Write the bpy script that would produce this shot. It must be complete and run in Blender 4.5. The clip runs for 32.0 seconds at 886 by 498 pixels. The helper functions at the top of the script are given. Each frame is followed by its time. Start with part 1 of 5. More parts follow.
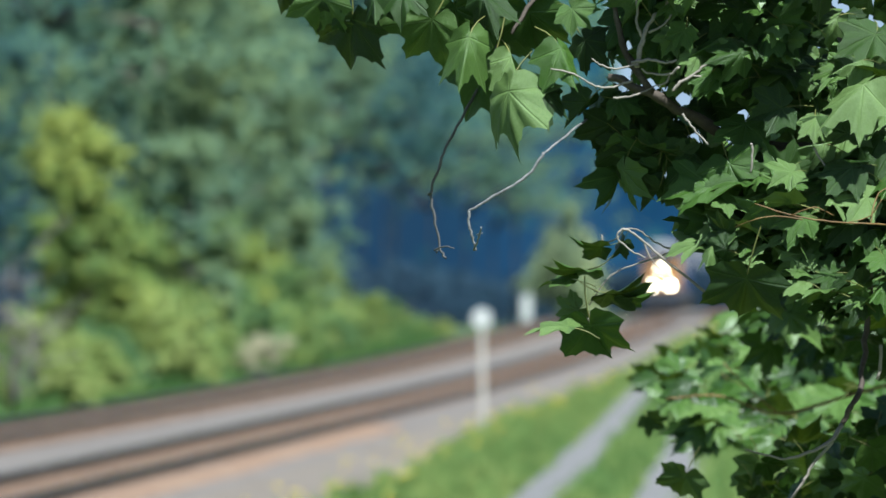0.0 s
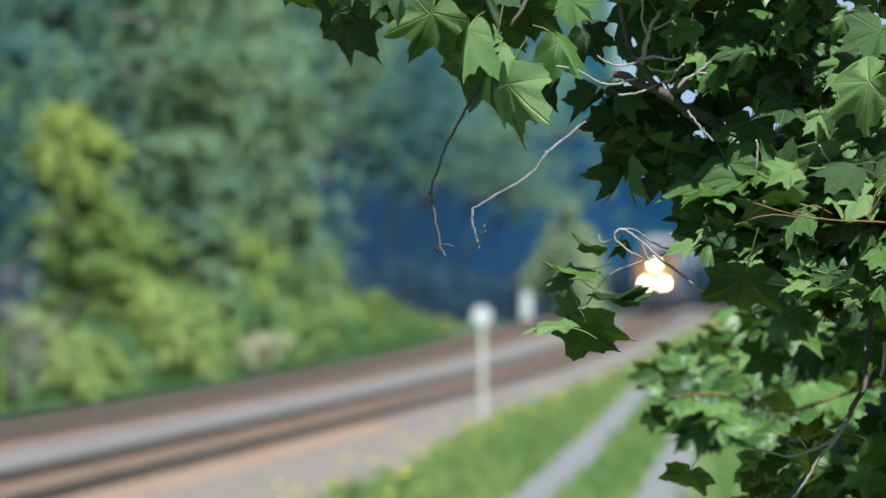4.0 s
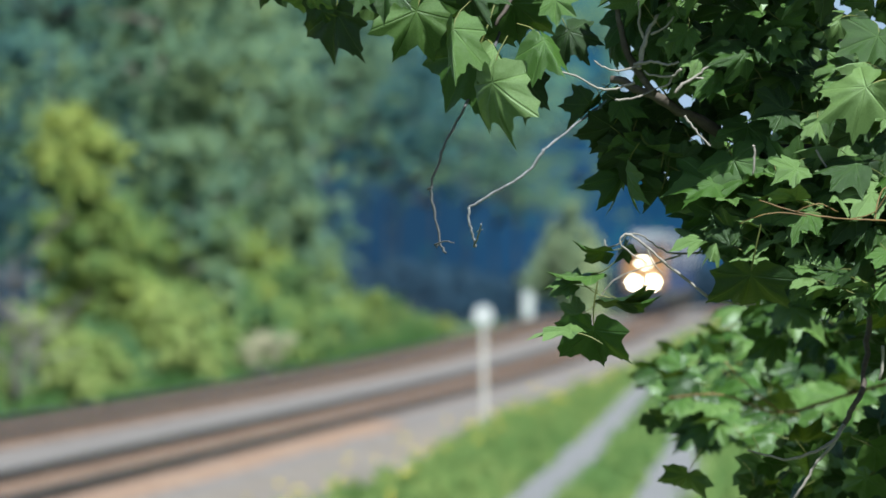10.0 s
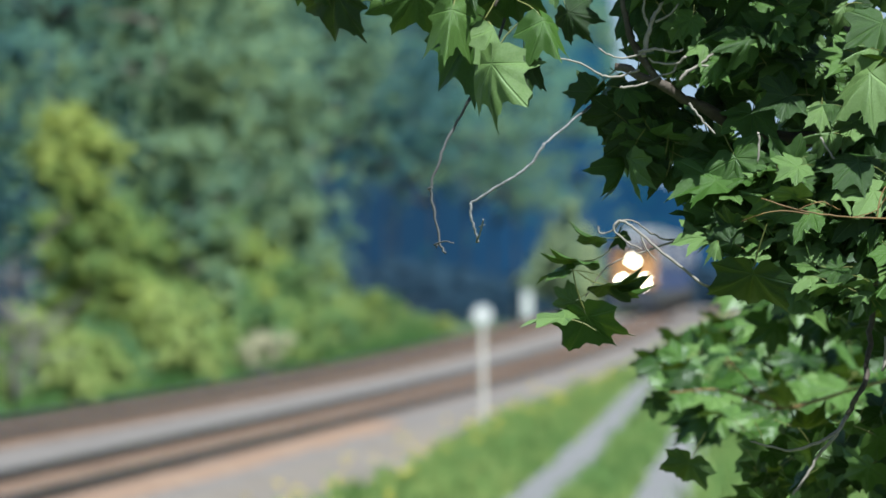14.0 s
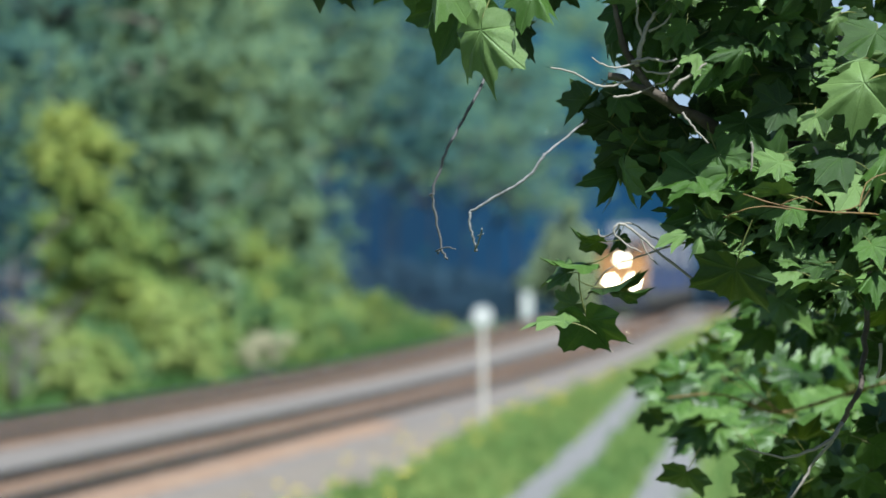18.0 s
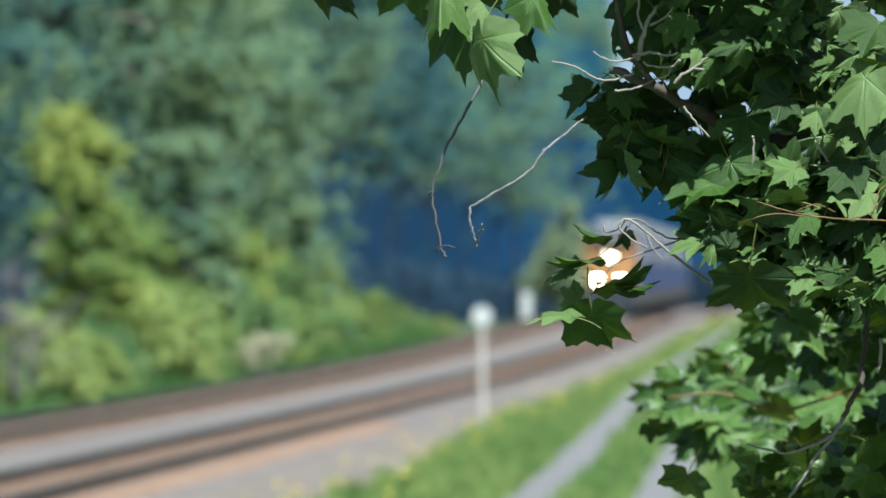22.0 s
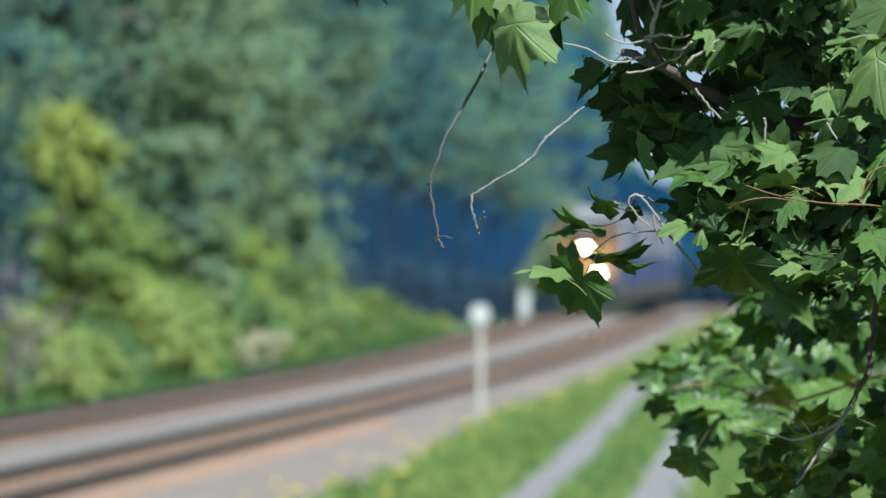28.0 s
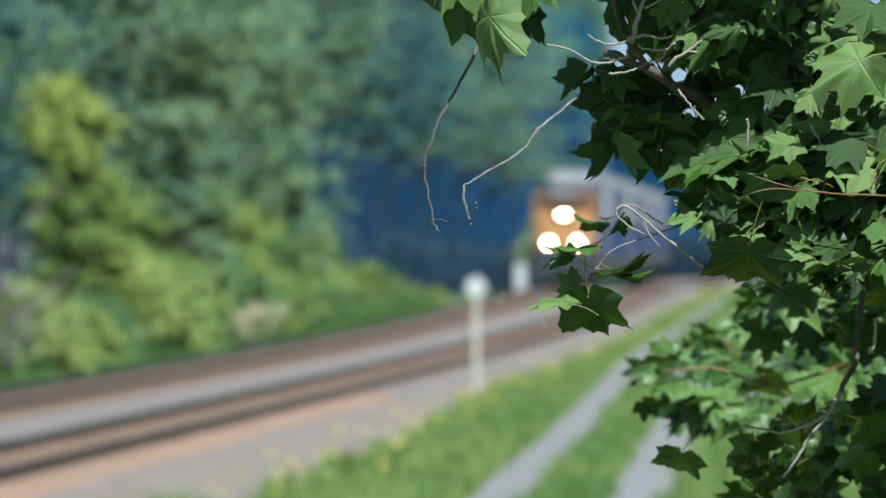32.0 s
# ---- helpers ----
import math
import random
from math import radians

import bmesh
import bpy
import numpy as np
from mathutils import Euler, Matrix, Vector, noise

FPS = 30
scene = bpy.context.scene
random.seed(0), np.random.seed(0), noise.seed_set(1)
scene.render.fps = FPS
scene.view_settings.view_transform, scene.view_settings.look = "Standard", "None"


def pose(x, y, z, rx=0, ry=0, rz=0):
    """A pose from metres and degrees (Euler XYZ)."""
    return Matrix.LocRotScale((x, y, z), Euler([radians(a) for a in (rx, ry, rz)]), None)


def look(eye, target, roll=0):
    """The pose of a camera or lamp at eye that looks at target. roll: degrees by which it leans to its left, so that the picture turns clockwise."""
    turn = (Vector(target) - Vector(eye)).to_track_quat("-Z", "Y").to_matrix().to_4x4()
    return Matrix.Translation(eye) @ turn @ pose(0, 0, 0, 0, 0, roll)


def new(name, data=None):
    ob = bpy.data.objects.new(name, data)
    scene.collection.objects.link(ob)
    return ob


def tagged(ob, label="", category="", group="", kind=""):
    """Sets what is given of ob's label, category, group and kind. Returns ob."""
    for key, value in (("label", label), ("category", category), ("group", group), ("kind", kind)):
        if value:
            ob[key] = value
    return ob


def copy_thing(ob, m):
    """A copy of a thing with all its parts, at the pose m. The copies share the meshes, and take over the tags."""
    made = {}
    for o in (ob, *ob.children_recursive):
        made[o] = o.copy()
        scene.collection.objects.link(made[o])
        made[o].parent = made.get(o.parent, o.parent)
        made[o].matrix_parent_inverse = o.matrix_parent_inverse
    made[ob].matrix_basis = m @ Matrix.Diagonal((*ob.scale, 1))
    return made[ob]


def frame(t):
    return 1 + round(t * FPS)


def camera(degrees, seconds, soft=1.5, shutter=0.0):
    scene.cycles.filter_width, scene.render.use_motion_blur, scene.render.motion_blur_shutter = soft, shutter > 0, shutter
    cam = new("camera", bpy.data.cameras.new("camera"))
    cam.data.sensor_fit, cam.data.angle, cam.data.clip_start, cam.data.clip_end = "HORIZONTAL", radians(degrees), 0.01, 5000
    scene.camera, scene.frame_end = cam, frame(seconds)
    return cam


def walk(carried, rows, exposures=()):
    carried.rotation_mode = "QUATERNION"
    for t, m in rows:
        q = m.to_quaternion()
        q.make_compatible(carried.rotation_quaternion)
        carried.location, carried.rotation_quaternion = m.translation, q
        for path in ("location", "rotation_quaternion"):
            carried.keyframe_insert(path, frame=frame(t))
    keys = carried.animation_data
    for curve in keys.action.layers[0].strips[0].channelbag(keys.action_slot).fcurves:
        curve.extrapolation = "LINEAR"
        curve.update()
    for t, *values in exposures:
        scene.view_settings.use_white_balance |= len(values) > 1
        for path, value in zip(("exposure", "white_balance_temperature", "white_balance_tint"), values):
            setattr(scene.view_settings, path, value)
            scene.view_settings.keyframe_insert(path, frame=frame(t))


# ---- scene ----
# A telephoto view along a double-track railway past a maple; a freight train comes nearer.
cam = camera(5.0, 32.0, soft=1.6)
cam.data.dof.use_dof = True
cam.data.dof.focus_distance = 16.6
cam.data.dof.aperture_fstop = 14.0
walk(cam, [
    (0.0, pose(0, 0, 2.7, 90.1398, 0, -0.0022)), (0.5, pose(0, 0, 2.7, 90.1301, 0, -0.0053)), (1.0, pose(0, 0, 2.7, 90.1296, 0, -0.0047)),
    (1.5, pose(0, 0, 2.7, 90.1232, 0, 0.0002)), (2.0, pose(0, 0, 2.7, 90.1249, 0, 0.0007)), (2.5, pose(0, 0, 2.7, 90.1246, 0, -0.0012)),
    (3.0, pose(0, 0, 2.7, 90.1242, 0, -0.0012)), (3.5, pose(0, 0, 2.7, 90.1266, 0, -0.0017)), (5.5, pose(0, 0, 2.7, 90.1264, 0, 0.0007)),
    (6.0, pose(0, 0, 2.7, 90.1259, 0, -0.0017)), (6.5, pose(0, 0, 2.7, 90.1242, 0, -0.0012)), (7.0, pose(0, 0, 2.7, 90.1282, 0, -0.0012)),
    (7.5, pose(0, 0, 2.7, 90.1242, 0, 0.0022)), (8.0, pose(0, 0, 2.7, 90.1279, 0, 0.0029)), (8.5, pose(0, 0, 2.7, 90.1232, 0, 0.0063)),
    (9.0, pose(0, 0, 2.7, 90.1232, 0, 0.0056)), (9.5, pose(0, 0, 2.7, 90.1215, 0, 0.0070)), (10.0, pose(0, 0, 2.7, 90.1227, 0, 0.0068)),
    (10.5, pose(0, 0, 2.7, 90.1239, 0, 0.0058)), (11.0, pose(0, 0, 2.7, 90.1229, 0, 0.0053)), (11.5, pose(0, 0, 2.7, 90.1227, 0, 0.0061)),
    (12.0, pose(0, 0, 2.7, 90.1224, 0, 0.0034)), (12.5, pose(0, 0, 2.7, 90.1212, 0, 0.0032)), (13.0, pose(0, 0, 2.7, 90.1222, 0, 0.0027)),
    (13.5, pose(0, 0, 2.7, 90.1224, 0, 0.0022)), (14.0, pose(0, 0, 2.7, 90.1212, 0, 0.0017)), (14.5, pose(0, 0, 2.7, 90.1236, 0, -0.0007)),
    (16.5, pose(0, 0, 2.7, 90.1212, 0, -0.0010)), (17.0, pose(0, 0, 2.7, 90.1232, 0, 0.0015)), (17.5, pose(0, 0, 2.7, 90.1229, 0, 0.0007)),
    (18.0, pose(0, 0, 2.7, 90.1259, 0, 0.0020)), (18.5, pose(0, 0, 2.7, 90.1237, 0, 0.0015)), (19.0, pose(0, 0, 2.7, 90.1253, 0, -0.0012)),
    (19.5, pose(0, 0, 2.7, 90.1251, 0, -0.0017)), (20.0, pose(0, 0, 2.7, 90.1269, 0, -0.0022)), (20.5, pose(0, 0, 2.7, 90.1256, 0, -0.0022)),
    (21.0, pose(0, 0, 2.7, 90.1271, 0, -0.0022)), (21.5, pose(0, 0, 2.7, 90.1249, 0, -0.0017)), (22.0, pose(0, 0, 2.7, 90.1264, 0, -0.0017)),
    (22.5, pose(0, 0, 2.7, 90.1213, 0, 0.0002)), (23.0, pose(0, 0, 2.7, 90.1259, 0, -0.0025)), (23.5, pose(0, 0, 2.7, 90.1254, 0, -0.0054)),
    (24.0, pose(0, 0, 2.7, 90.1254, 0, -0.0052)), (24.5, pose(0, 0, 2.7, 90.1313, 0, -0.0069)), (25.0, pose(0, 0, 2.7, 90.1292, 0, -0.0069)),
    (25.5, pose(0, 0, 2.7, 90.1276, 0, -0.0072)), (27.5, pose(0, 0, 2.7, 90.1130, 0, 0.0027)), (28.0, pose(0, 0, 2.7, 90.1155, 0, -0.0120)),
    (28.5, pose(0, 0, 2.7, 90.0445, 0, -0.0120)), (29.0, pose(0, 0, 2.7, 89.9981, 0, -0.0413)), (29.5, pose(0, 0, 2.7, 89.9713, 0, -0.0511)),
    (30.0, pose(0, 0, 2.7, 89.9639, 0, -0.0534)), (30.5, pose(0, 0, 2.7, 89.9592, 0, -0.0608)), (31.0, pose(0, 0, 2.7, 89.9592, 0, -0.0511)),
    (31.5, pose(0, 0, 2.7, 89.9544, 0, -0.0511)), (32.0, pose(0, 0, 2.7, 89.9639, 0, -0.0364)),
], [(0.0, 0.76, 5740, 2), (14.0, 0.76, 5740, 2), (17.0, 0.79, 5740, 2), (28.0, 0.78, 5740, 2), (29.5, 0.72, 5740, 2), (32.0, 0.70, 5740, 2)])

# ---- light ----
SUN_UP, SUN_ROUND = 58.0, 152.0      # height, and bearing from +y (clockwise) of the sun
world = bpy.data.worlds.new("sky")
scene.world = world
world.use_nodes = True
wn = world.node_tree
sky = wn.nodes.new("ShaderNodeTexSky")
sky.sky_type = "NISHITA"
sky.sun_disc = False
sky.sun_elevation = radians(SUN_UP)
sky.sun_rotation = radians(SUN_ROUND)
wn.nodes["Background"].inputs["Strength"].default_value = 0.052
wn.links.new(sky.outputs[0], wn.nodes["Background"].inputs["Color"])
sun_data = bpy.data.lights.new("sun", "SUN")
sun_data.energy, sun_data.angle, sun_data.color = 5.0, radians(0.55), (1.0, 0.975, 0.93)
sun = new("sun", sun_data)
su, sr = radians(SUN_UP), radians(SUN_ROUND)
sun_way = Vector((math.sin(sr) * math.cos(su), math.cos(sr) * math.cos(su), math.sin(su)))
sun.matrix_world = look(tuple(sun_way * 50), (0, 0, 0))


# ---- materials ----
def mat(name):
    m = bpy.data.materials.new(name)
    m.use_nodes = True
    nt = m.node_tree
    return m, nt, nt.nodes["Principled BSDF"]


def node(nt, kind, **values):
    n = nt.nodes.new(kind)
    for k, v in values.items():
        n.inputs[k.replace("_", " ")].default_value = v
    return n


def ramp(nt, source, stops):
    r = nt.nodes.new("ShaderNodeValToRGB")
    while len(r.color_ramp.elements) < len(stops):
        r.color_ramp.elements.new(0.5)
    for e, (p, c) in zip(r.color_ramp.elements, stops):
        e.position, e.color = p, (*c, 1)
    nt.links.new(source, r.inputs[0])
    return r.outputs[0]


def noise_tex(nt, scale, detail=4.0, space="Object"):
    tc = nt.nodes.new("ShaderNodeTexCoord")
    n = node(nt, "ShaderNodeTexNoise", Scale=scale, Detail=detail)
    nt.links.new(tc.outputs[space], n.inputs["Vector"])
    return n.outputs["Fac"]


def bump(nt, p, height, strength, distance):
    b = node(nt, "ShaderNodeBump", Strength=strength, Distance=distance)
    nt.links.new(height, b.inputs["Height"])
    nt.links.new(b.outputs[0], p.inputs["Normal"])


def plain(name, stops, scale, rough=0.8, metal=0.0, fine=0.0, depth=0.01, spread=0.0):
    """A surface of two or three shades in patches, with grain."""
    m, nt, p = mat(name)
    big = noise_tex(nt, scale)
    mixed = big
    if fine:
        small = noise_tex(nt, fine, 6.0)
        mx = node(nt, "ShaderNodeMix", Factor=0.45)
        nt.links.new(big, mx.inputs[2])
        nt.links.new(small, mx.inputs[3])
        mixed = mx.outputs[0]
        bump(nt, p, small, 0.6, depth)
    if spread:
        oi = nt.nodes.new("ShaderNodeObjectInfo")
        mr = node(nt, "ShaderNodeMapRange")
        mr.inputs[3].default_value, mr.inputs[4].default_value = -spread, spread
        nt.links.new(oi.outputs["Random"], mr.inputs[0])
        ad = nt.nodes.new("ShaderNodeMath")
        nt.links.new(mixed, ad.inputs[0])
        nt.links.new(mr.outputs[0], ad.inputs[1])
        mixed = ad.outputs[0]
    nt.links.new(ramp(nt, mixed, stops), p.inputs["Base Color"])
    p.inputs["Roughness"].default_value = rough
    p.inputs["Metallic"].default_value = metal
    return m


def leaf_material(name, dark, mid, light, glow, through_share, island, rough=0.48, veins=True):
    m, nt, p = mat(name)
    if island:
        rnd = nt.nodes.new("ShaderNodeNewGeometry").outputs["Random Per Island"]
    else:
        rnd = nt.nodes.new("ShaderNodeObjectInfo").outputs["Random"]
    patch = noise_tex(nt, 30.0 if veins else 0.32, 3.0)
    mx = node(nt, "ShaderNodeMix", Factor=0.35 if veins else 0.75)
    nt.links.new(rnd, mx.inputs[2])
    nt.links.new(patch, mx.inputs[3])
    shade = mx.outputs[0]
    if not veins:
        oi = nt.nodes.new("ShaderNodeObjectInfo")
        wide = node(nt, "ShaderNodeMapRange")
        wide.inputs[3].default_value, wide.inputs[4].default_value = -0.28, 0.28
        nt.links.new(oi.outputs["Random"], wide.inputs[0])
        ad = nt.nodes.new("ShaderNodeMath")
        nt.links.new(shade, ad.inputs[0])
        nt.links.new(wide.outputs[0], ad.inputs[1])
        shade = ad.outputs[0]
    col = ramp(nt, shade, [(0.1, dark), (0.5, mid), (0.9, light)] if veins else [(0.31, dark), (0.5, mid), (0.69, light)])
    if veins:
        uv = nt.nodes.new("ShaderNodeUVMap")
        sep = nt.nodes.new("ShaderNodeSeparateXYZ")
        nt.links.new(uv.outputs[0], sep.inputs[0])

        def op(kind, a, b=None):
            n = nt.nodes.new("ShaderNodeMath")
            n.operation = kind
            for i, s in enumerate((a, b)):
                if s is None:
                    continue
                if isinstance(s, float):
                    n.inputs[i].default_value = s
                else:
                    nt.links.new(s, n.inputs[i])
            return n.outputs[0]
        ax, y = op("ABSOLUTE", sep.outputs[0]), sep.outputs[1]
        near = ax
        for a in (48.0, 98.0):
            c, s = math.cos(radians(a)), math.sin(radians(a))
            near = op("MINIMUM", near, op("ABSOLUTE", op("SUBTRACT", op("MULTIPLY", ax, c), op("MULTIPLY", y, s))))
        vein = nt.nodes.new("ShaderNodeMapRange")
        vein.inputs[1].default_value, vein.inputs[2].default_value = 0.004, 0.022
        vein.inputs[3].default_value, vein.inputs[4].default_value = 1.0, 0.0
        nt.links.new(near, vein.inputs[0])
        vm = nt.nodes.new("ShaderNodeMix")
        vm.data_type = "RGBA"
        vm.inputs[7].default_value = (*[min(1, 1.5 * c + 0.03) for c in light], 1)
        nt.links.new(op("MULTIPLY", vein.outputs[0], 0.10), vm.inputs[0])
        nt.links.new(col, vm.inputs[6])
        col = vm.outputs[2]
        bump(nt, p, op("ADD", op("MULTIPLY", vein.outputs[0], -1.0), noise_tex(nt, 90.0, 3.0)), 0.55, 0.003)
    nt.links.new(col, p.inputs["Base Color"])
    p.inputs["Roughness"].default_value = rough
    p.inputs["Specular IOR Level"].default_value = 0.44 if veins else 0.3
    tr = nt.nodes.new("ShaderNodeBsdfTranslucent")
    tint = nt.nodes.new("ShaderNodeMix")
    tint.data_type = "RGBA"
    tint.inputs[0].default_value = 0.6
    tint.inputs[7].default_value = (*glow, 1)
    nt.links.new(col, tint.inputs[6])
    nt.links.new(tint.outputs[2], tr.inputs["Color"])
    ms = nt.nodes.new("ShaderNodeMixShader")
    ms.inputs[0].default_value = through_share
    nt.links.new(p.outputs[0], ms.inputs[1])
    nt.links.new(tr.outputs[0], ms.inputs[2])
    nt.links.new(ms.outputs[0], nt.nodes["Material Output"].inputs["Surface"])
    return m


LEAF = leaf_material("maple_leaf", (0.007, 0.021, 0.003), (0.052, 0.114, 0.013), (0.160, 0.238, 0.074), (0.22, 0.32, 0.01), 0.06, False, 0.44)
LEAVES = leaf_material("maple_foliage", (0.006, 0.018, 0.003), (0.044, 0.100, 0.010), (0.138, 0.216, 0.054), (0.24, 0.34, 0.01), 0.10, True, 0.44)
# Deep shade and its blue, put into the leaf colour.
SHADE_LEAF = leaf_material("shade_blue_foliage", (0.005, 0.022, 0.044), (0.007, 0.029, 0.056), (0.012, 0.038, 0.062), (0.02, 0.05, 0.04), 0.08, True, 0.7, False)
# Next three: distance haze, and shade in DEEP, put into the leaf colour.
DEEP = leaf_material("shade_wood_foliage", (0.028, 0.078, 0.090), (0.054, 0.128, 0.104), (0.112, 0.192, 0.106), (0.08, 0.14, 0.06), 0.14, True, 0.7, False)
MIDWOOD = leaf_material("hazed_wood_foliage", (0.022, 0.074, 0.088), (0.058, 0.136, 0.104), (0.120, 0.190, 0.098), (0.12, 0.18, 0.07), 0.18, True, 0.7, False)
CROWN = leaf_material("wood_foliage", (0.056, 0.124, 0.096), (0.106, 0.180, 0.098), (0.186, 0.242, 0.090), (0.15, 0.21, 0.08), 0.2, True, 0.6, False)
SHRUB = leaf_material("shrub_foliage", (0.070, 0.140, 0.046), (0.146, 0.216, 0.048), (0.225, 0.272, 0.070), (0.18, 0.25, 0.05), 0.2, True, 0.6, False)
YELLOWISH = leaf_material("young_tree_foliage", (0.074, 0.144, 0.043), (0.139, 0.205, 0.043), (0.225, 0.261, 0.048), (0.20, 0.26, 0.04), 0.2, True, 0.6, False)
# Pale leaf, lightened further by haze put into its colour.
PALE_LEAF = leaf_material("pale_bush_foliage", (0.190, 0.245, 0.125), (0.290, 0.345, 0.165), (0.390, 0.425, 0.210), (0.30, 0.35, 0.12), 0.2, True, 0.6, False)
GRASS = leaf_material("grass_blades", (0.066, 0.146, 0.040), (0.150, 0.256, 0.070), (0.300, 0.368, 0.110), (0.25, 0.32, 0.05), 0.3, True, 0.7, False)
FLOWER = plain("yellow_petals", [(0.3, (0.55, 0.42, 0.04)), (0.7, (0.75, 0.60, 0.08))], 3.0, 0.7)
DRY = plain("dry_plumes", [(0.3, (0.22, 0.205, 0.115)), (0.7, (0.33, 0.305, 0.19))], 1.0, 0.9)
BARK = plain("maple_bark", [(0.25, (0.045, 0.032, 0.024)), (0.55, (0.10, 0.078, 0.060)), (0.8, (0.20, 0.17, 0.14))], 22.0, 0.85, 0, 120.0, 0.004)
TWIG = plain("weathered_twig", [(0.25, (0.17, 0.145, 0.12)), (0.55, (0.32, 0.28, 0.235)), (0.8, (0.48, 0.43, 0.37))], 45.0, 0.8, 0, 300.0, 0.001)
TWIG_DARK = plain("grey_twig", [(0.25, (0.05, 0.048, 0.05)), (0.6, (0.13, 0.125, 0.125)), (0.8, (0.25, 0.24, 0.235))], 45.0, 0.8, 0, 300.0, 0.001)
PALE_TWIG = plain("bleached_twig", [(0.35, (0.09, 0.088, 0.088)), (0.55, (0.25, 0.24, 0.235)), (0.8, (0.38, 0.37, 0.36))], 45.0, 0.8, 0, 300.0, 0.001)
STALK = plain("red_stalk", [(0.3, (0.13, 0.065, 0.02)), (0.7, (0.25, 0.155, 0.05))], 30.0, 0.6)
PETIOLE = plain("green_stalk", [(0.3, (0.14, 0.17, 0.04)), (0.7, (0.24, 0.22, 0.06))], 30.0, 0.6)
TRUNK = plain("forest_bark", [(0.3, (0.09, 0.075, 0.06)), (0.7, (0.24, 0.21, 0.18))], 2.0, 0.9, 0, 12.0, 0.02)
# Same bark darkened: shade put into its colour so the trunks fade.
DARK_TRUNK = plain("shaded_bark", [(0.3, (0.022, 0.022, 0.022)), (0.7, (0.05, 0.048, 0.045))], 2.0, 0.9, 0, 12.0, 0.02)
DEAD = plain("dead_wood", [(0.3, (0.13, 0.11, 0.10)), (0.7, (0.25, 0.225, 0.215))], 2.0, 0.9)
BALLAST = plain("ballast_stone", [(0.30, (0.126, 0.104, 0.089)), (0.50, (0.168, 0.141, 0.123)), (0.72, (0.210, 0.180, 0.159))], 0.35, 0.95, 0, 9.0, 0.03)
RUSTY = plain("rusty_ballast", [(0.30, (0.190, 0.108, 0.066)), (0.50, (0.250, 0.155, 0.098)), (0.72, (0.295, 0.205, 0.142))], 0.5, 0.95, 0, 9.0, 0.03)
GRIMY = plain("grimy_ballast", [(0.30, (0.085, 0.062, 0.054)), (0.50, (0.118, 0.086, 0.074)), (0.72, (0.158, 0.122, 0.105))], 0.35, 0.95, 0, 9.0, 0.03)
SHOULDER = plain("shoulder_gravel", [(0.30, (0.134, 0.100, 0.072)), (0.50, (0.180, 0.146, 0.116)), (0.72, (0.224, 0.192, 0.164))], 0.45, 0.95, 0, 9.0, 0.03)
GRAVEL = plain("road_gravel", [(0.30, (0.135, 0.126, 0.122)), (0.50, (0.176, 0.166, 0.161)), (0.72, (0.216, 0.205, 0.201))], 0.5, 0.95, 0, 14.0, 0.02)
SOIL = plain("grassy_soil", [(0.30, (0.040, 0.066, 0.018)), (0.5, (0.065, 0.098, 0.027)), (0.75, (0.12, 0.145, 0.05))], 0.25, 0.95, 0, 3.0, 0.05)
TIE = plain("creosoted_wood", [(0.3, (0.150, 0.092, 0.060)), (0.7, (0.270, 0.175, 0.118))], 1.5, 0.9, 0, 14.0, 0.01, 0.15)
RAIL_SIDE = plain("rusty_rail", [(0.3, (0.030, 0.024, 0.018)), (0.7, (0.075, 0.052, 0.036))], 1.2, 0.85, 0.2, 20.0, 0.003)
RAIL_TOP = plain("polished_rail", [(0.3, (0.40, 0.38, 0.36)), (0.7, (0.55, 0.53, 0.51))], 0.8, 0.09, 1.0)
CREAM = plain("weathered_white_wood", [(0.3, (0.43, 0.385, 0.335)), (0.7, (0.56, 0.51, 0.455))], 3.0, 0.7, 0, 30.0, 0.003)
WHITE = plain("white_paint", [(0.3, (0.50, 0.50, 0.475)), (0.7, (0.66, 0.66, 0.64))], 3.0, 0.5)
GREY_STEEL = plain("galvanised_steel", [(0.3, (0.42, 0.43, 0.44)), (0.7, (0.58, 0.59, 0.60))], 4.0, 0.45, 0.6)
# Orange paint with some warm headlamp glow put into the colour.
ORANGE = plain("orange_paint_with_glow", [(0.3, (0.36, 0.17, 0.06)), (0.7, (0.48, 0.25, 0.09))], 2.0, 0.4, 0, 20.0, 0.002)
BLACK = plain("black_paint", [(0.3, (0.024, 0.027, 0.036)), (0.7, (0.055, 0.060, 0.075))], 2.0, 0.45)
UNDER = plain("grimy_steel", [(0.3, (0.03, 0.028, 0.026)), (0.7, (0.09, 0.08, 0.07))], 3.0, 0.8)
BLUE_CAR = plain("blue_car_paint", [(0.3, (0.012, 0.032, 0.105)), (0.7, (0.026, 0.052, 0.15))], 1.5, 0.5, 0, 8.0, 0.003)
PALE_CAR = plain("pale_grey_paint", [(0.3, (0.32, 0.32, 0.33)), (0.7, (0.44, 0.44, 0.45))], 1.5, 0.5)
LILAC_CAR = plain("lilac_grey_paint", [(0.3, (0.10, 0.10, 0.135)), (0.7, (0.145, 0.142, 0.178))], 1.5, 0.5, 0, 8.0, 0.003)
GLASS = plain("dark_cab_glass", [(0.3, (0.03, 0.035, 0.04)), (0.7, (0.06, 0.065, 0.07))], 1.0, 0.06)


def lamp_glow(name, colour, strength, base=0.8):
    m, nt, p = mat(name)
    p.inputs["Base Color"].default_value = (base, base, base, 1)
    p.inputs["Emission Color"].default_value = (*colour, 1)
    p.inputs["Emission Strength"].default_value = strength
    return m


